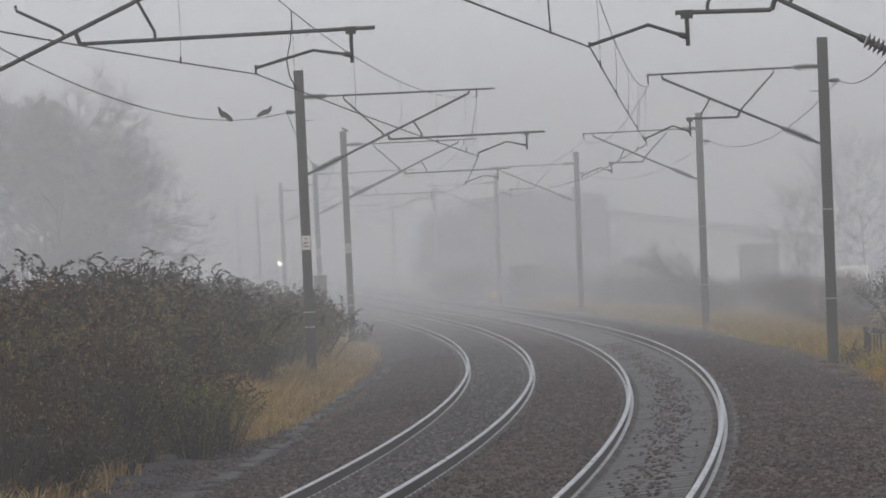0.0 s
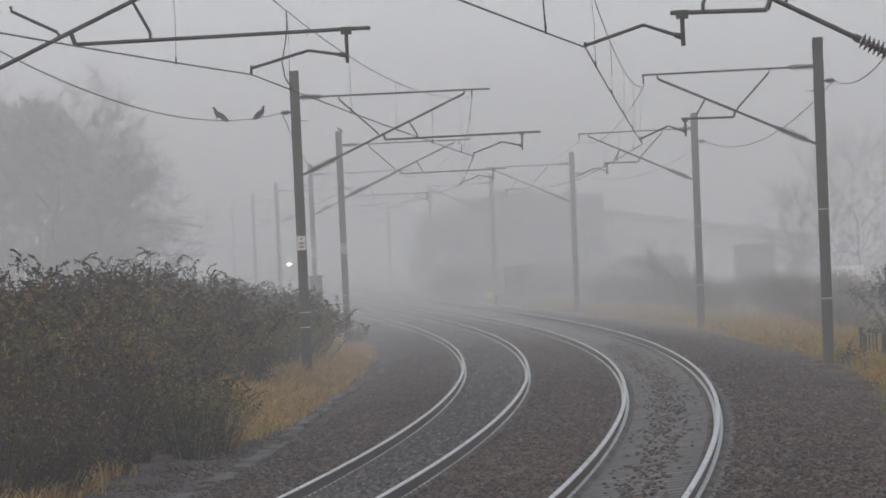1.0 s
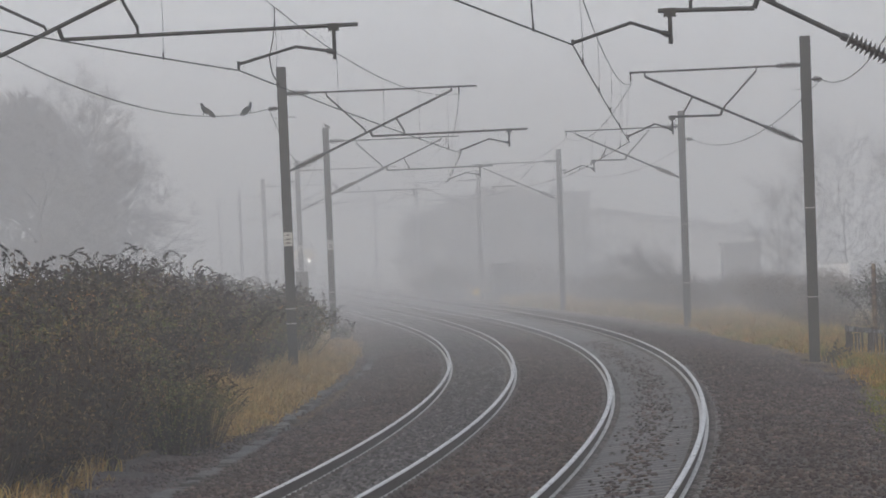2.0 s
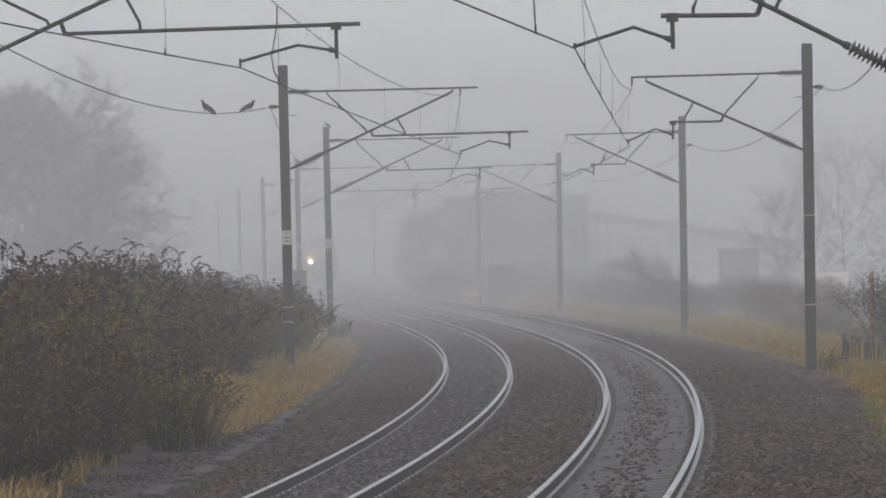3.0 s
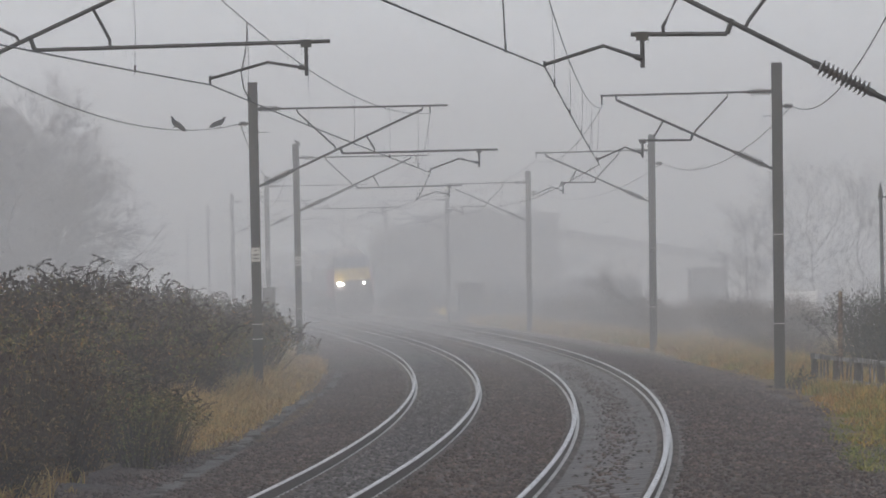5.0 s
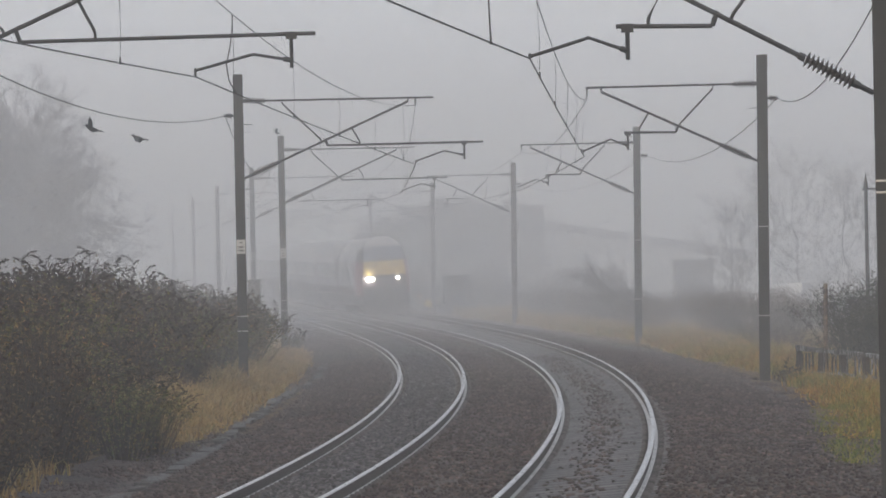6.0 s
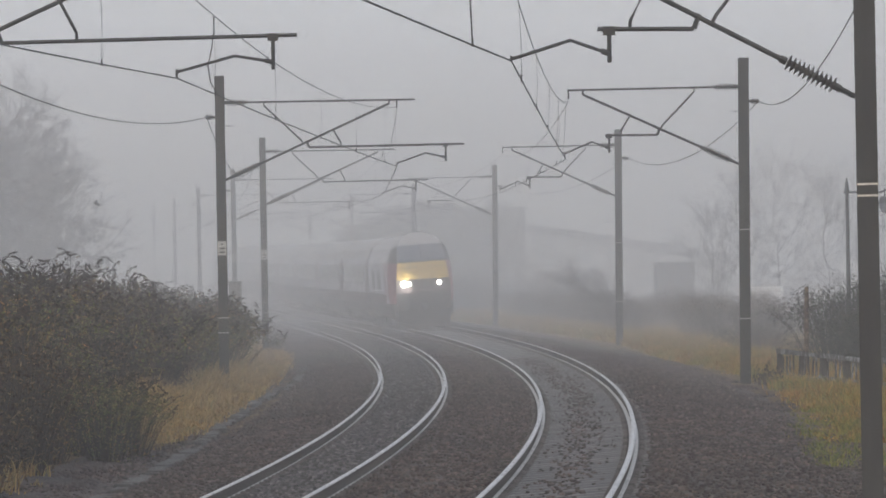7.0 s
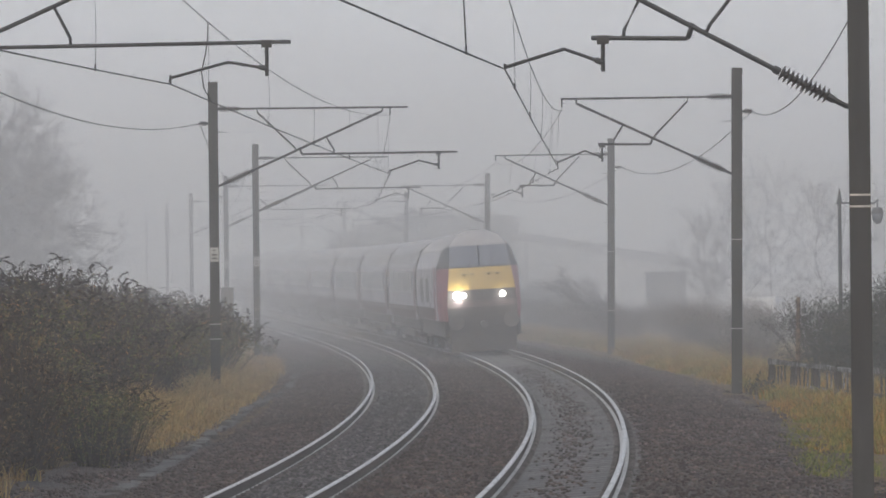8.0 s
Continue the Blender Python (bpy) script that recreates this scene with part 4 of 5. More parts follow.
def tree(name, foot, h, spread, seed, label, levels=5, twigs=2600, lean=(0, 0), r0=0.2, fine=0.009, lift=0.55, rise=0.07):
    """A bare tree: limbs fork and thin out into a haze of fine twigs."""
    rnd = np.random.default_rng(seed)
    t = empty(name, Matrix.Translation(foot), label=label, category="tree")
    segs, tips = [], []

    def grow(p, d, length, r, level):
        for i in range(3):
            d = d + rnd.normal(size=3) * 0.14 + np.array([0, 0, rise])
            d /= np.linalg.norm(d)
            q = p + d * length / 3
            segs.append((p, q, r * (1 - 0.22 * i), r * (1 - 0.22 * (i + 1))))
            p = q
            if level < levels:
                for _ in range(2):
                    side = rnd.normal(size=3)
                    side -= d * side.dot(d)
                    side /= np.linalg.norm(side)
                    e = d * 0.75 + side * spread * rnd.uniform(0.5, 1.1)
                    grow(p, e / np.linalg.norm(e), length * rnd.uniform(0.38, 0.62), r * 0.5, level + 1)
            else:
                tips.append((p, d))

    d, p = np.array([lean[0], lean[1], 1.0]), np.zeros(3)
    d /= np.linalg.norm(d)
    for i in range(11):  # the leader, with limbs all the way up for an oval crown
        f = (i + 1) / 11
        q = p + d * h * 0.8 / 11 + rnd.normal(size=3) * np.array([0.012, 0.012, 0]) * h
        segs.append((p, q, r0 * (1 - 0.85 * (f - 1 / 11)), r0 * (1 - 0.85 * f)))
        p = q
        if i >= 1:
            for _ in range(3 if i < 10 else 5):
                a = rnd.uniform(0, math.tau)
                out = np.array([math.cos(a), math.sin(a), 0]) * spread
                e = d * (lift + 0.5 * f) + out
                grow(p, e / np.linalg.norm(e), h * 0.42 * (0.55 + 0.45 * math.sin(math.pi * min(1, f * 0.95 + 0.1))) * rnd.uniform(0.7, 1.1), r0 * 0.34 * (1.1 - 0.6 * f), 1)
    P0, P1, R0, R1 = (np.array(x) for x in zip(*segs))
    trunk = R0 > r0 * 0.36
    if trunk.any():
        v, f = sticks(P0[trunk], P1[trunk], R0[trunk], R1[trunk], rnd)
        from_arrays("trunk", v, f, "twig", t, "dark bare trunk")
    v, f = sticks(P0[~trunk], P1[~trunk], np.maximum(R0[~trunk], fine), np.maximum(R1[~trunk], fine * 0.75), rnd)
    from_arrays("limb_work", v, f, "twig", t)["kind"] = "stuff"
    T, D = (np.array(x) for x in zip(*tips))
    k = rnd.integers(0, len(T), twigs)
    w = D[k] + rnd.normal(size=(twigs, 3)) * 0.55
    w /= np.linalg.norm(w, axis=1, keepdims=True)
    v, f = sticks(T[k], T[k] + w * rnd.uniform(0.25, 0.85, twigs)[:, None], fine, fine * 0.5, rnd)
    from_arrays("twig_haze", v, f, "twig", t, "haze of fine bare twigs")["kind"] = "stuff"
    return t


TREE = "tall bare tree with a dense haze of twigs, dim in fog"
for i, (x, y, h, twigs) in enumerate(((-19.2, 256, 11.6, 18000), (-24.6, 260, 12.4, 15000), (-17.4, 264, 9.6, 13000), (-22.0, 270, 12.0, 10000))):
    tree("tree", (x, y, -0.3), h, 0.95, 41 + i, TREE, 3, twigs, r0=0.2, fine=0.008, lift=0.28, rise=0.015)
THIN = "slender bare young tree beyond the verge"
for i, (x, y, h) in enumerate(((17.0, 246, 5.8), (18.6, 243, 7.4), (20.6, 248, 8.2), (22.4, 244, 7.6), (24.6, 250, 8.0), (27.0, 246, 7.4))):
    tree("tree", (x, y, -0.6), h, 0.8, 51 + i, THIN, 2, 1100, r0=0.045, fine=0.0042, lift=0.5, rise=0.04)
tree("tree", (13.2, 218, -0.5), 5.0, 0.5, 58, "bare leaning thorn tree on the verge", 2, 420, (-1.7, 0), r0=0.055, fine=0.0048, lift=0.8, rise=0.02)
FAR = "big bare tree, barely seen in the fog"
for i, (x, y, h) in enumerate(((0.6, 366, 5.4), (2.4, 372, 6.4), (4.6, 366, 6.8), (7.2, 374, 6.9), (9.2, 368, 6.6))):
    tree("tree", (x, y, 0.1), h, 1.0, 60 + i, FAR, 3, 11000, r0=0.09, fine=0.009, lift=0.2, rise=0.01)


def right_scrub():
    low = tagged(bush_parts(71, 4200, 70, 1.9, 1.6, "stalk", False, 0.07, 0.5), "low bare scrub on the verge", "bush", "low scrub by the verge")
    dark = tagged(bush_parts(72, 10500, 90, 3.0, 2.0, "ivy", False, 0.10), "dark ivy-covered shrub behind the old fence", "bush", "dark shrubs by the fence")
    rnd = random.Random(6)
    spots = [(dark, 12.7, 134, 0.86), (dark, 14.0, 131, 0.95), (dark, 15.6, 133, 1.0), (dark, 13.0, 127, 0.7), (dark, 14.8, 125, 0.75), (dark, 17.6, 132, 1.05), (dark, 16.6, 138, 1.0), (dark, 14.6, 136, 1.02)]
    for i in range(52):
        y = rnd.uniform(178, 290)
        s = y - 60
        o = rnd.uniform(9.6, 17)
        p = at(s, o)
        spots.append((low, float(p[0]), float(p[1]), rnd.uniform(0.6, 1.15)))
    far = tagged(bush_parts(73, 5000, 120, 2.6, 2.4, "seed", False, 0.16), "dense dark thicket dim in the fog", "bush", "thickets beyond the line")
    for i in range(18):
        spots.append((far, rnd.uniform(0.5, 14), rnd.uniform(305, 345), rnd.uniform(0.7, 1.25)))
    for i in range(10):
        p = at(rnd.uniform(232, 275), rnd.uniform(9.5, 13))
        spots.append((far, float(p[0]), float(p[1]), rnd.uniform(0.6, 0.95)))
    for i in range(8):
        p = at(rnd.uniform(70, 110), rnd.uniform(9.5, 13))
        spots.append((low, float(p[0]), float(p[1]), rnd.uniform(0.4, 0.8)))
    used = set()
    for kind, x, y, k in spots:
        m = Matrix.Translation((x, y, -0.55)) @ Matrix.Rotation(rnd.uniform(0, 6.28), 4, "Z")
        ob = kind if kind not in used else copy_thing(kind, m)
        used.add(kind)
        ob.matrix_basis = m
        ob.scale = (1.0, 1.0, k)


right_scrub()
weed = tagged(bush_parts(75, 260, 12, 0.5, 0.35, "ivy", False), "low dark weeds at the foot of a mast", "plant", "weeds")
weed.matrix_basis = Matrix.Translation(vec(56.6, 6.35, -0.38))
copy_thing(weed, Matrix.Translation(vec(127, -5.15, -0.4)))


# ---- the train ----
BODY = [(-1.30, 1.02), (-1.365, 1.35), (-1.365, 2.10), (-1.33, 2.75), (-1.26, 3.05), (-1.10, 3.42), (-0.80, 3.72), (-0.42, 3.87), (0.0, 3.92)]


def loft(sections, levels, closed=False):
    """Quads between cross sections (lists of points), for the profile rows from levels[0] to levels[1]."""
    bm = B()
    rings = [[bm.verts.new(p) for p in s[levels[0]:levels[1] + 1]] for s in sections]
    for a, b in zip(rings, rings[1:]):
        for i in range(len(a) - 1):
            bm.faces.new((a[i], b[i], b[i + 1], a[i + 1]))
    bmesh.ops.recalc_face_normals(bm, faces=bm.faces)
    return bm


def ring(y, wide=1.0, high=0.0):
    half = [(x * wide, y, z + high * max(0, z - 2.6)) for x, z in BODY]
    return half + [(-x, y, z) for x, y, z in half[-2::-1]]


def bogie(parent, y):
    b = part("bogie", box(B(), (-1.15, y - 1.6, 0.42), (1.15, y + 1.6, 0.80), 0.05), "under", parent, "grimy bogie frame")
    for dy in (-1.3, 1.3):
        for x in (-1.17, 1.17):
            part("axle_box", tube(B(), [(x - 0.03, y + dy, 0.62), (x + 0.03, y + dy, 0.62)], 0.07, 10), "plate", b, "pale axle box cover")
        part("wheelset", tube(B(), [(-0.80, y + dy, 0.46), (-0.70, y + dy, 0.46), (-0.69, y + dy, 0.46), (0.69, y + dy, 0.46), (0.70, y + dy, 0.46), (0.80, y + dy, 0.46)], [0.46, 0.46, 0.08, 0.08, 0.46, 0.46], 20), "under", b)


def coach():
    """A coach with its middle at the origin; y runs along it."""
    c = empty("passenger_coach", label="pale grey express passenger coach with dark windows and red doors", category="railway coach", group="coaches of the train")
    L = 11.25
    part("body", loft([ring(-L), ring(L)], (0, 16)), "coach_white", c).data.polygons.foreach_set("use_smooth", [False] * 16)
    bm = B()
    for y in (-L, L):
        bm.faces.new([bm.verts.new(p) for p in ring(y)])
    part("coach_end", bm, "under", c, "grimy coach end")
    part("roof", loft([[(x * 1.004, y, z + 0.006) for x, y, z in ring(q)] for q in (-L + 0.05, L - 0.05)], (4, 12)), "coach_roof", c, "sooty grey roof")
    part("underframe", box(B(), (-1.22, -L + 0.2, 0.62), (1.22, L - 0.2, 1.04), 0.04), "under", c)
    part("equipment", box(B(), (-1.18, -5.0, 0.30), (1.18, 5.0, 0.63), 0.05), "under", c, "grimy underfloor equipment")
    for y in (-7.9, 7.9):
        bogie(c, y)
    for side in (-1, 1):
        part("window_band", loft([[(side * 1.372, y, 1.98), (side * 1.352, y, 2.78)] for y in (-9.0, 9.0)], (0, 1)), "coach_glass", c, "dark window band")
        for i in range(9):
            y = -8.0 + 2.0 * i
            part("window", loft([[(side * 1.380, q, 2.04), (side * 1.363, q, 2.72)] for q in (y - 0.78, y + 0.78)], (0, 1)), "coach_glass", c)
        for y in (-10.45, 10.45):
            door = part("door", loft([[(side * 1.371, q, 1.10), (side * 1.376, q, 2.05), (side * 1.33, q, 2.90)] for q in (y - 0.45, y + 0.45)], (0, 2)), "coach_dull_red", c, "dull red plug door")
            part("door_window", loft([[(side * 1.381, q, 2.10), (side * 1.355, q, 2.68)] for q in (y - 0.25, y + 0.25)], (0, 1)), "coach_glass", door)
    for side in (-1, 1):
        part("lower_panel", loft([[(side * 1.306, y, 1.03), (side * 1.371, y, 1.35), (side * 1.371, y, 1.50)] for y in (-9.9, 9.9)], (0, 2)), "lower_dust", c, "dull reddish lower panel")
    # dark blocks added at the coach ends stand in for the gap's shade
    for y in (-L - 0.2, L + 0.2):
        part("gap_seal", box(B(), (-1.12, y - 0.19, 1.0), (1.12, y + 0.19, 3.55), 0.06), "under", c, "added dark block for the shade between two coaches")
    part("gangway", box(B(), (-0.55, -L - 0.42, 1.1), (0.55, -L, 3.3), 0.05), "under", c, "dark rubber gangway")
    part("gangway", box(B(), (-0.55, L, 1.1), (0.55, L + 0.42, 3.3), 0.05), "under", c, "dark rubber gangway")
    return c


# nose: height, front setback, half width at the front
NOSE = [(0.08, 0.30, 1.04), (0.75, 0.12, 1.08), (1.10, 0.02, 1.12), (1.52, 0.00, 1.13), (1.72, 0.0, 1.12), (2.08, 0.02, 1.09), (2.79, 0.22, 1.00), (2.85, 0.26, 0.99), (3.50, 0.82, 0.92), (3.56, 0.88, 0.90), (3.86, 1.25, 0.64), (4.02, 1.7, 0.28)]


def cab_car():
    """The driving trailer; its nose is at the origin and it stretches back along +y."""
    c = empty("driving_trailer", label="train front with yellow panel, dark windscreen and lit headlights", category="train")
    L = 18.8

    def face(name, i, j, mat, label="", proud=0.0, inset=0.0, depth=None):
        bm = B()
        rows = []
        for z, y, w in NOSE[i:j + 1]:
            w = w - inset
            rows.append([bm.verts.new((x * w, y - proud + 0.16 * abs(x) ** 2.2, z)) for x in (-1, -0.66, -0.33, 0, 0.33, 0.66, 1)])
        for a, b in zip(rows, rows[1:]):
            for k in range(6):
                bm.faces.new((a[k], a[k + 1], b[k + 1], b[k]))
        return part(name, bm, mat, c, label, True)

    face("skirt", 0, 3, "under", "grimy black skirt and buffer beam")
    face("lower_band", 3, 4, "lower_dust", "dull dark red band below the lights")
    face("light_band", 4, 5, "under", "dark band with the lights")
    face("yellow_panel", 5, 6, "cab_yellow", "yellow warning panel")
    face("frame_band", 6, 7, "iron")
    w = face("windscreen", 7, 8, "glass", "wide dark raked windscreen")
    face("brow", 8, 11, "coach_roof", "grey domed cab roof")
    part("pillar", tube(B(), [(0, 0.23, 2.83), (0, 0.82, 3.53)], 0.022, 8), "iron", w, "dark middle pillar")
    for x in (-0.34, 0.30):
        part("wiper", tube(B(), [(x, 0.20, 2.86), (x + 0.28, 0.55, 3.30)], 0.010, 6), "iron", w)
    for x in (-0.55, -0.27, 0.27, 0.55):
        part("marker_bracket", box(B(), (x - 0.05, 0.06, 2.55), (x + 0.05, 0.22, 2.60), 0.01), "iron", c, "small dark bracket")
    part("coupler", tube(B(), [(0, -0.35, 0.95), (0, 0.3, 0.95)], 0.12, 10), "under", c)
    for x in (-0.88, 0.88):
        part("buffer", tube(B(), [(x, 0.3, 1.06), (x, -0.35, 1.06), (x, -0.36, 1.06), (x, -0.42, 1.06)], [0.09, 0.09, 0.25, 0.25], 14), "under", c)
    for x, r, mat, name in ((-0.80, 0.12, "headlight", "headlight"), (-0.60, 0.085, "marker_light", "marker_light"), (0.66, 0.09, "marker_light", "marker_light")):
        part(name, tube(B(), [(x, -0.10, 1.90), (x, 0.10, 1.90)], r, 20), mat, c, "bright white lamp")
    # cab side from the nose back to the full section, then the body
    full = [(0.18, 1.05), (0.75, 1.15), (1.10, 1.32), (1.52, 1.365), (1.72, 1.365), (2.08, 1.365), (2.79, 1.33), (2.85, 1.32), (3.35, 1.14), (3.42, 1.10), (3.74, 0.78), (3.92, 0.30)]
    for side in (-1, 1):
        for name, i, j, mat, label in (("cab_skirt", 0, 2, "under", "grimy cab skirt"), ("cab_side", 2, 6, "coach_red", "red cab side"), ("cab_window", 6, 8, "iron", "dark cab side corner"), ("cab_cant", 8, 11, "coach_roof", "grey cab cantrail")):
            secs = []
            for f in (0.0, 0.25, 0.55, 1.0):
                e = 1 - (1 - f) ** 2
                secs.append([(side * (w0 + (w1 - w0) * e), (y0 + 0.16) * (1 - f) + 2.3 * f, z0 + (z1 - z0) * f) for (z0, y0, w0), (z1, w1) in zip(NOSE, full)])
            part(name, loft(secs, (i, j)), mat, c, label, True)
        part("body_side", loft([[(side * w, y, z) for z, w in full] for y in (2.3, L)], (2, 8)), "coach_white", c, "pale grey body side")
        part("roof", loft([[(side * w, y, z) for z, w in full] + [(0, y, 3.95)] for y in (2.3, L)], (8, 12)), "coach_roof", c, "sooty grey roof")
        part("lower_panel", loft([[(side * 1.322, y, 1.11), (side * 1.369, y, 1.52)] for y in (4.4, L)], (0, 1)), "lower_dust", c, "dull reddish lower panel")
        part("door", loft([[(side * 1.372, q, 1.12), (side * 1.374, q, 2.0), (side * 1.34, q, 2.85)] for q in (3.2, 4.1)], (0, 2)), "coach_red", c, "red cab door")
        for y in (8.0, 12.5):
            part("grille", loft([[(side * 1.373, q, 1.7), (side * 1.374, q, 2.5)] for q in (y, y + 2.4)], (0, 1)), "cabinet", c, "grey ventilation grille")
    part("brow_fill", loft([[(-0.30, 1.86, 4.02), (0, 1.7, 4.03), (0.30, 1.86, 4.02)], [(-0.30, 2.3, 3.92), (0, 2.3, 3.95), (0.30, 2.3, 3.92)]], (0, 2)), "coach_roof", c)
    bm = B()
    bm.faces.new([bm.verts.new(p) for p in ring(L)])
    part("coach_end", bm, "under", c)
    part("underframe", box(B(), (-1.22, 0.6, 0.55), (1.22, L - 0.2, 1.12), 0.04), "under", c)
    for y in (3.6, 14.8):
        bogie(c, y)
    return c


trailer = cab_car()
first_coach = coach()
coaches = [first_coach] + [copy_thing(first_coach, Matrix()) for _ in range(8)]


# ---- crows ----
def crow(label, size):
    """A crow facing +x, its feet at the origin."""
    c = empty("crow", label=label, category="bird", group="crows on the wire")
    body = part("body", tube(B(), [(-0.15, 0, 0.075), (-0.09, 0, 0.095), (0.0, 0, 0.135), (0.07, 0, 0.185), (0.105, 0, 0.225)], [0.018, 0.05, 0.068, 0.052, 0.03], 10), "feather", c, "", True)
    head = part("head", tube(B(), [(0.08, 0, 0.20), (0.10, 0, 0.235), (0.125, 0, 0.255), (0.155, 0, 0.258)], [0.025, 0.037, 0.035, 0.014], 10), "feather", c, "", True)
    part("beak", tube(B(), [(0.148, 0, 0.258), (0.18, 0, 0.254), (0.205, 0, 0.246)], [0.014, 0.010, 0.002], 8), "iron", head)
    part("tail", tube(B(), [(-0.12, 0, 0.085), (-0.22, 0, 0.045), (-0.27, 0, 0.022)], [0.02, 0.022, 0.018], 6), "feather", c)
    for y in (-0.03, 0.03):
        part("leg", tube(B(), [(0.0, y, 0.0), (-0.012, y, 0.04), (0.0, y, 0.09)], [0.009, 0.006, 0.012], 6), "iron", c)
    wings = []
    for side in (-1, 1):
        bm = B()
        outline = [(0.045, 0.0), (0.05, 0.13), (0.035, 0.24), (-0.01, 0.35), (-0.05, 0.33), (-0.075, 0.22), (-0.07, 0.10), (-0.05, 0.0)]
        up = [bm.verts.new((x, side * y, 0.010)) for x, y in outline]
        dn = [bm.verts.new((x, side * y, -0.004)) for x, y in outline]
        bm.faces.new(up), bm.faces.new(dn[::-1])
        for i in range(len(outline)):
            bm.faces.new((up[i], up[(i + 1) % 8], dn[(i + 1) % 8], dn[i]))
        bmesh.ops.recalc_face_normals(bm, faces=bm.faces)
        w = part("wing", bm, "feather", c)
        wings.append((w, side))
    c.scale = (size, size, size)
    return c, wings


crows = [crow("black crow perched on the sagging return wire", 0.84), crow("black crow on the return wire beside another", 0.84), crow("small dark bird on a mast top", 0.6)]


# ---- what moves ----
def front_at(t):
    return 443.0 - 37.87 * t - 0.572 * t * t


def vehicle_pose(s_mid, half):
    """A vehicle rests on the line at two bogies, half metres either side of its middle."""
    a, b = vec(s_mid - half, HALF - 0.07, 0.04), vec(s_mid + half, HALF - 0.07, 0.04)
    d = b - a
    return Matrix.Translation((a + b) / 2) @ Matrix.Rotation(math.atan2(d.y, d.x) - math.pi / 2, 4, "Z") @ Matrix.Rotation(math.atan2(d.z, d.xy.length), 4, "X") @ Matrix.Rotation(-0.05, 4, "Y")


CROW_PATHS = [
    ([(0.00, -4.715, 110.824, 5.87, -21, 172), (5.50, -4.715, 110.824, 5.87, -21, 172), (5.60, -4.823, 110.503, 6.032, -20, 178), (5.80, -5.182, 109.765, 5.863, 5, 182), (6.00, -6.037, 108.709, 5.536, 8, 182), (6.20, -7.103, 107.654, 4.955, 10, 184), (6.50, -8.939, 106.598, 3.984, 10, 184), (7.00, -13.151, 104.487, 2.306, 10, 184), (8.00, -23.536, 100.266, 1.609, 5, 184)], 5.4),
    ([(0.00, -4.044, 121.897, 6.205, -6, 12), (0.60, -4.044, 121.897, 6.205, -6, 12), (1.00, -4.044, 121.897, 6.205, -22, 35), (2.00, -4.044, 121.897, 6.205, -22, 40), (3.20, -4.044, 121.897, 6.205, -8, 10), (4.50, -4.044, 121.897, 6.205, 4, 8), (5.50, -4.044, 121.897, 6.205, -20, 60), (5.65, -4.044, 121.897, 6.205, -10, 120), (5.80, -4.855, 119.834, 6.082, 5, 160), (6.00, -5.516, 118.801, 5.586, 12, 175), (6.20, -6.467, 116.735, 4.739, 15, 180), (6.40, -7.779, 114.669, 3.861, 15, 182), (6.80, -10.651, 111.569, 2.477, 12, 184), (8.00, -21.963, 98.140, 1.186, 5, 184)], 5.5),
    ([(0.00, -3.474, 186.750, 7.463, -15, 170), (5.80, -3.474, 186.750, 7.463, -15, 170), (6.00, -3.600, 186.000, 7.490, 0, 175), (6.20, -4.150, 185.000, 7.310, 5, 175), (6.60, -6.220, 183.000, 6.070, 10, 178), (6.90, -8.350, 181.000, 5.220, 5, 180), (7.40, -13.630, 178.000, 3.930, 5, 180), (8.00, -21.620, 174.000, 2.610, 5, 180)], 5.8),
]


def wing_pose(side, spread, lift):
    """Folded along the back at spread 0, stretched out at 1; lift in degrees."""
    return pose(0.03 - 0.03 * (1 - spread), side * (0.035 + 0.022 * (1 - spread)), 0.165 + 0.0 * spread, 0, 0, 0) @ pose(0, 0, 0, 0, -20 * (1 - spread), 0) @ pose(0, 0, 0, side * lift * spread + side * -62 * (1 - spread), 0, 0) @ pose(0, 0, 0, 0, 18 * (1 - spread), side * 84 * (1 - spread))


def motions():
    times = [0.5 * i for i in range(17)]
    walk(trailer, [(t, vehicle_pose(front_at(t) + 9.2, 5.6) @ pose(0, -9.2, 0)) for t in times])
    for k, c in enumerate(coaches):
        walk(c, [(t, vehicle_pose(front_at(t) + 18.9 + 0.3 + 11.7 + 23.4 * k, 7.9)) for t in times])
    for (c, wings), (rows, leave) in zip(crows, CROW_PATHS):
        walk(c, [(t, Matrix.Translation((x, y, z)) @ pose(0, 0, 0, 0, pitch, yaw)) for t, x, y, z, pitch, yaw in rows])
        for w, side in wings:
            beat = [(0.0, 0.0, 0.0), (leave, 0.0, 0.0), (leave + 0.1, 0.5, 20.0)]
            k, t = 0, leave + 0.2
            while t < 8.0:
                beat.append((round(t, 2), 1.0, 48.0 if k % 2 == 0 else -22.0))
                k, t = k + 1, t + 0.1
            beat.append((8.0, 1.0, 10.0))
            walk(w, [(t, wing_pose(side, a, b)) for t, a, b in beat])


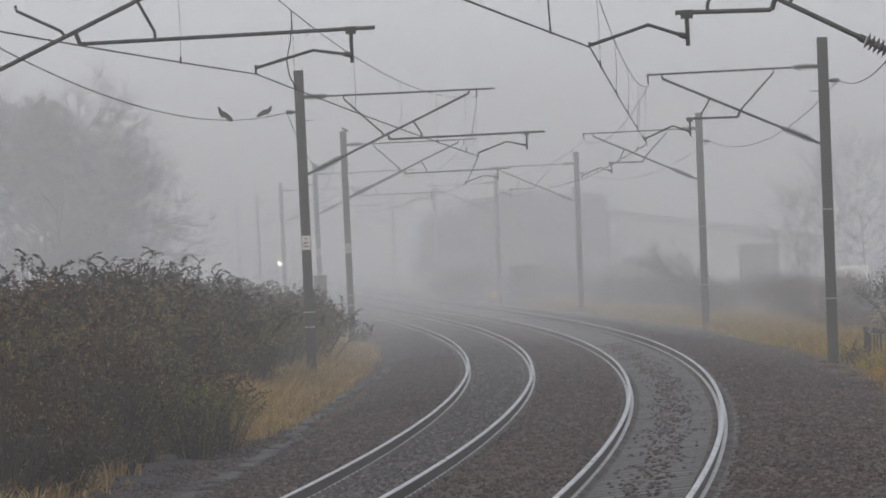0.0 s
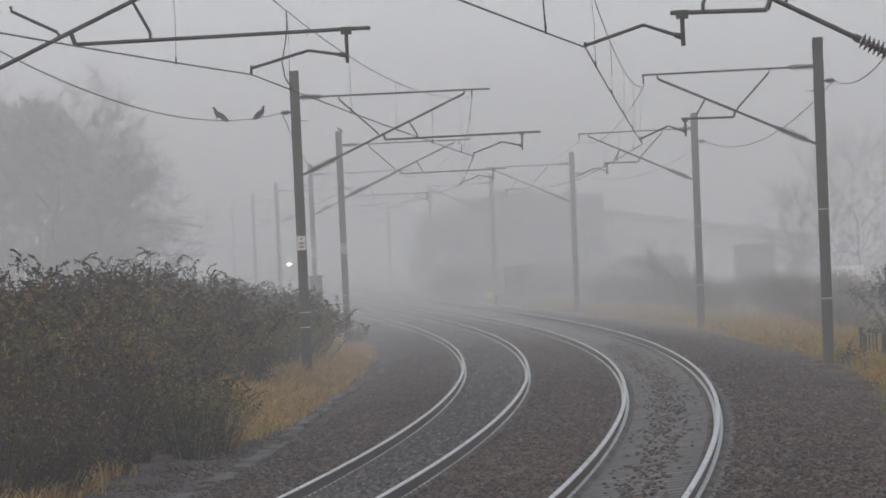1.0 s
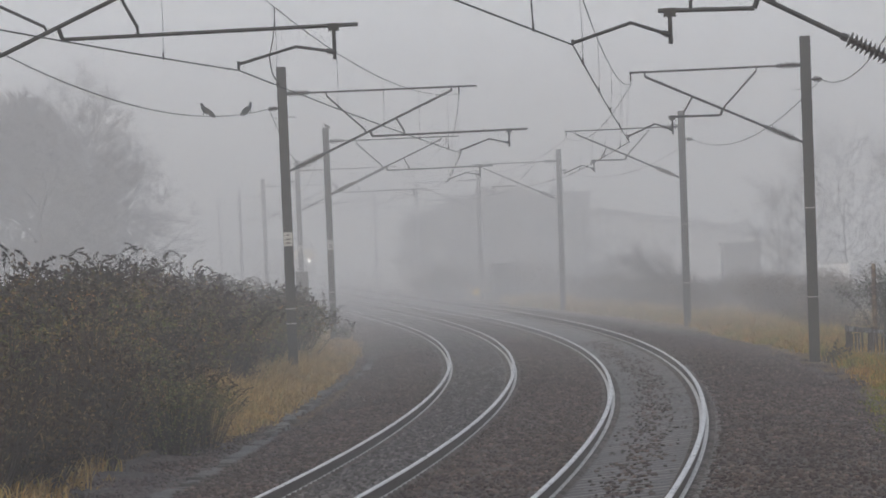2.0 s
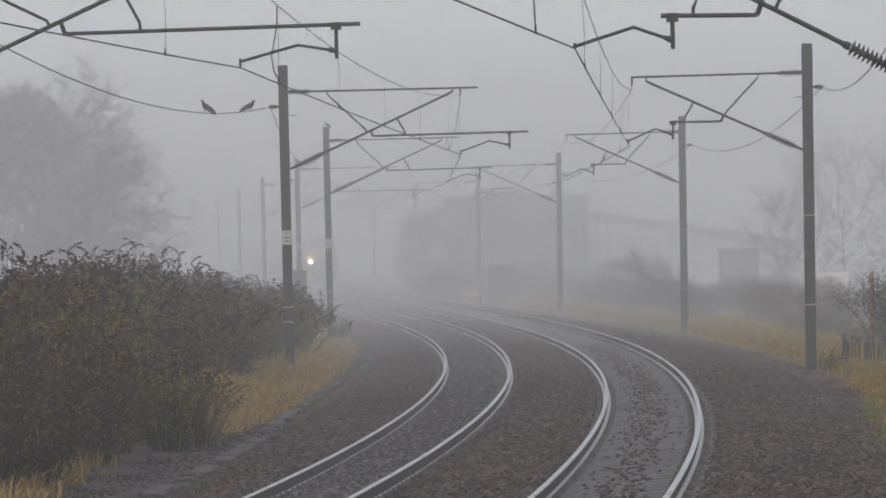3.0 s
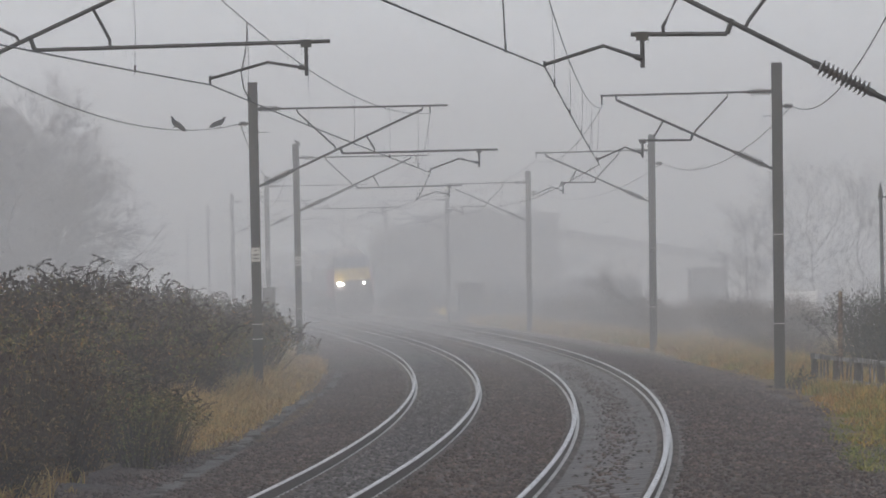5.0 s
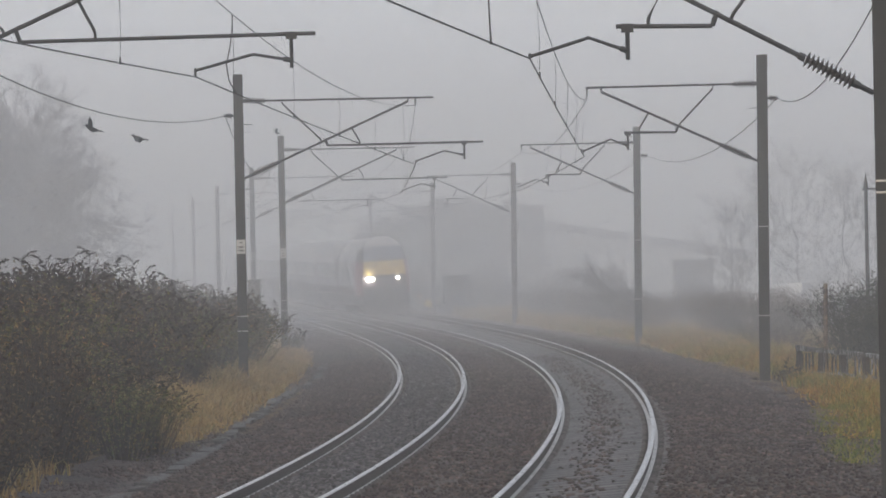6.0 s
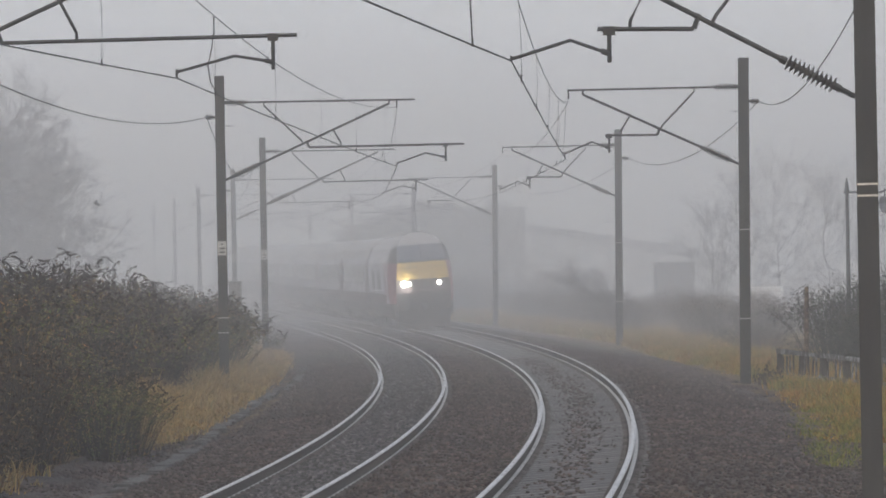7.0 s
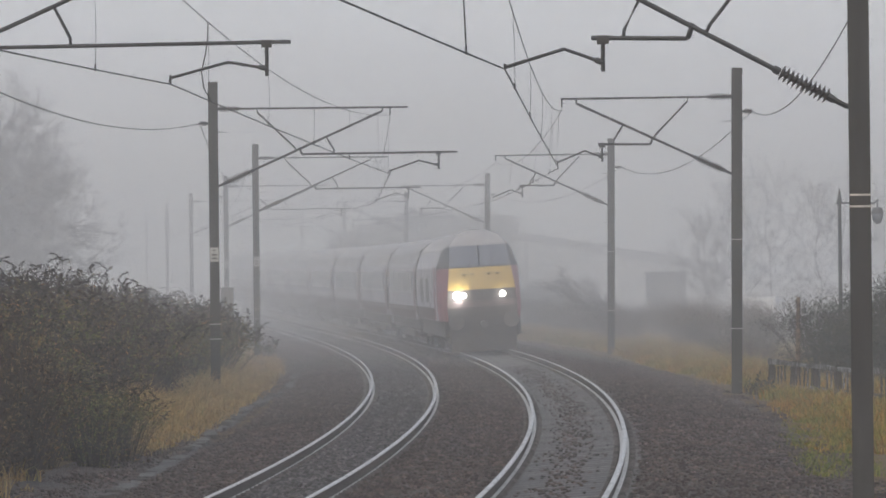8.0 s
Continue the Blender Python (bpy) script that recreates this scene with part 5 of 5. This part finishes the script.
# ---- sleepers, clips and loose stones ----
def sleepers(track_ob, o, mid, cant, label):
    bm = box(B(), (-1.25, -0.13, -0.20), (1.25, 0.13, 0.0), 0.02)
    first = part("sleeper", bm, "sleeper", track_ob)
    tilt = -math.degrees(math.atan2(cant, 1.505))
    s, k = -14.0, 0
    clip_v, clip_f = [], []
    cube = np.array([[-1, -1, 0], [1, -1, 0], [1, 1, 0], [-1, 1, 0], [-0.6, -0.7, 1], [0.6, -0.7, 1], [0.6, 0.7, 1], [-0.6, 0.7, 1]]) * np.array([0.05, 0.05, 0.045])
    quads = np.array([[0, 1, 5, 4], [1, 2, 6, 5], [2, 3, 7, 6], [3, 0, 4, 7], [4, 5, 6, 7]])
    far = B()
    while s < 400:
        m = frame_at(s, o, mid - 0.163) @ pose(0, 0, 0, 0, tilt, 0)
        if s < 150:
            ob = first if k == 0 else first.copy()
            if k:
                scene.collection.objects.link(ob)
            ob.matrix_basis = m
            for side in (-1, 1):
                for d in (-0.115, 0.115):
                    p = m @ Vector((side * GAUGE + d, 0, 0.0))
                    clip_f.append(quads + 8 * len(clip_v))
                    clip_v.append(cube + np.array(p))
        else:
            bmesh.ops.create_cube(far, size=1.0, matrix=m @ Matrix.Translation((0, 0, -0.1)) @ Matrix.Diagonal((2.5, 0.26, 0.2, 1)))
        s += 0.70
        k += 1
    tagged(part("sleeper_row", far, "sleeper", track_ob), "far sleepers", kind="stuff")
    tagged(from_arrays("fastening", np.concatenate(clip_v), np.concatenate(clip_f), "clip", track_ob), "small steel rail clips", kind="stuff")


sleepers(track_left, -HALF, 0.0, 0.14, "")
sleepers(track_right, HALF, 0.1115, 0.113, "")


def stones(n, s0, s1, o0, o1, size, keep):
    rnd = np.random.default_rng(n)
    s, o = s0 + (s1 - s0) * rnd.uniform(0, 1, n) ** 1.15, rnd.uniform(o0, o1, n)
    rail = np.min(np.abs(o[:, None] - np.array([-HALF - GAUGE, -HALF + GAUGE, HALF - GAUGE, HALF + GAUGE])), 1) > 0.088
    ok = rail & keep(o, rnd)
    s, o = s[ok], o[ok]
    n = len(s)
    p = at(s, o, ground_z(s, o) + 0.008)
    cube = np.array([[-1, -1, -1], [1, -1, -1], [1, 1, -1], [-1, 1, -1], [-1, -1, 1], [1, -1, 1], [1, 1, 1], [-1, 1, 1]], float)
    d = rnd.uniform(0.35, 1.0, (n, 8, 1)) * cube * (size * rnd.uniform(0.5, 1.15, (n, 1, 1))) * np.array([1.0, 1.0, 0.8]) * 0.5
    a = rnd.uniform(0, math.tau, n)
    ca, sa = np.cos(a)[:, None], np.sin(a)[:, None]
    x, y = d[..., 0] * ca - d[..., 1] * sa, d[..., 0] * sa + d[..., 1] * ca
    v = np.stack([x, y, d[..., 2]], -1) + p[:, None]
    quads = np.array([[0, 3, 2, 1], [4, 5, 6, 7], [0, 1, 5, 4], [1, 2, 6, 5], [2, 3, 7, 6], [3, 0, 4, 7]])
    f = (quads[None] + 8 * np.arange(n)[:, None, None]).reshape(-1, 4)
    return v.reshape(-1, 3), f


grey = lambda o: (o > -2.4) & (o < -1.0)
bare = lambda o: (o > 1.06) & (o < 2.40)
v, f = stones(66000, -10, 85, -6.0, 6.0, 0.062, lambda o, rnd: ~grey(o) & (~bare(o) | (rnd.uniform(0, 1, len(o)) < 0.5 * np.exp(-((o - 1.72) / 0.3) ** 2))))
tagged(from_arrays("gravel", v, f, "stone"), "loose brown-grey ballast stones", "gravel", kind="stuff")
v, f = stones(36000, 85, 190, -6.0, 6.0, 0.085, lambda o, rnd: ~grey(o) & ~bare(o))
tagged(from_arrays("gravel", v, f, "stone"), "loose brown-grey ballast stones further along", "gravel", kind="stuff")
v, f = stones(6000, 85, 190, -2.45, -0.95, 0.085, lambda o, rnd: grey(o))
tagged(from_arrays("gravel", v, f, "stone_grey"), "loose grey ballast stones further along", "gravel", kind="stuff")
v, f = stones(10000, -10, 85, -2.45, -0.95, 0.062, lambda o, rnd: grey(o))
tagged(from_arrays("gravel", v, f, "stone_grey"), "loose grey ballast stones between two rails", "gravel", kind="stuff")

motions()
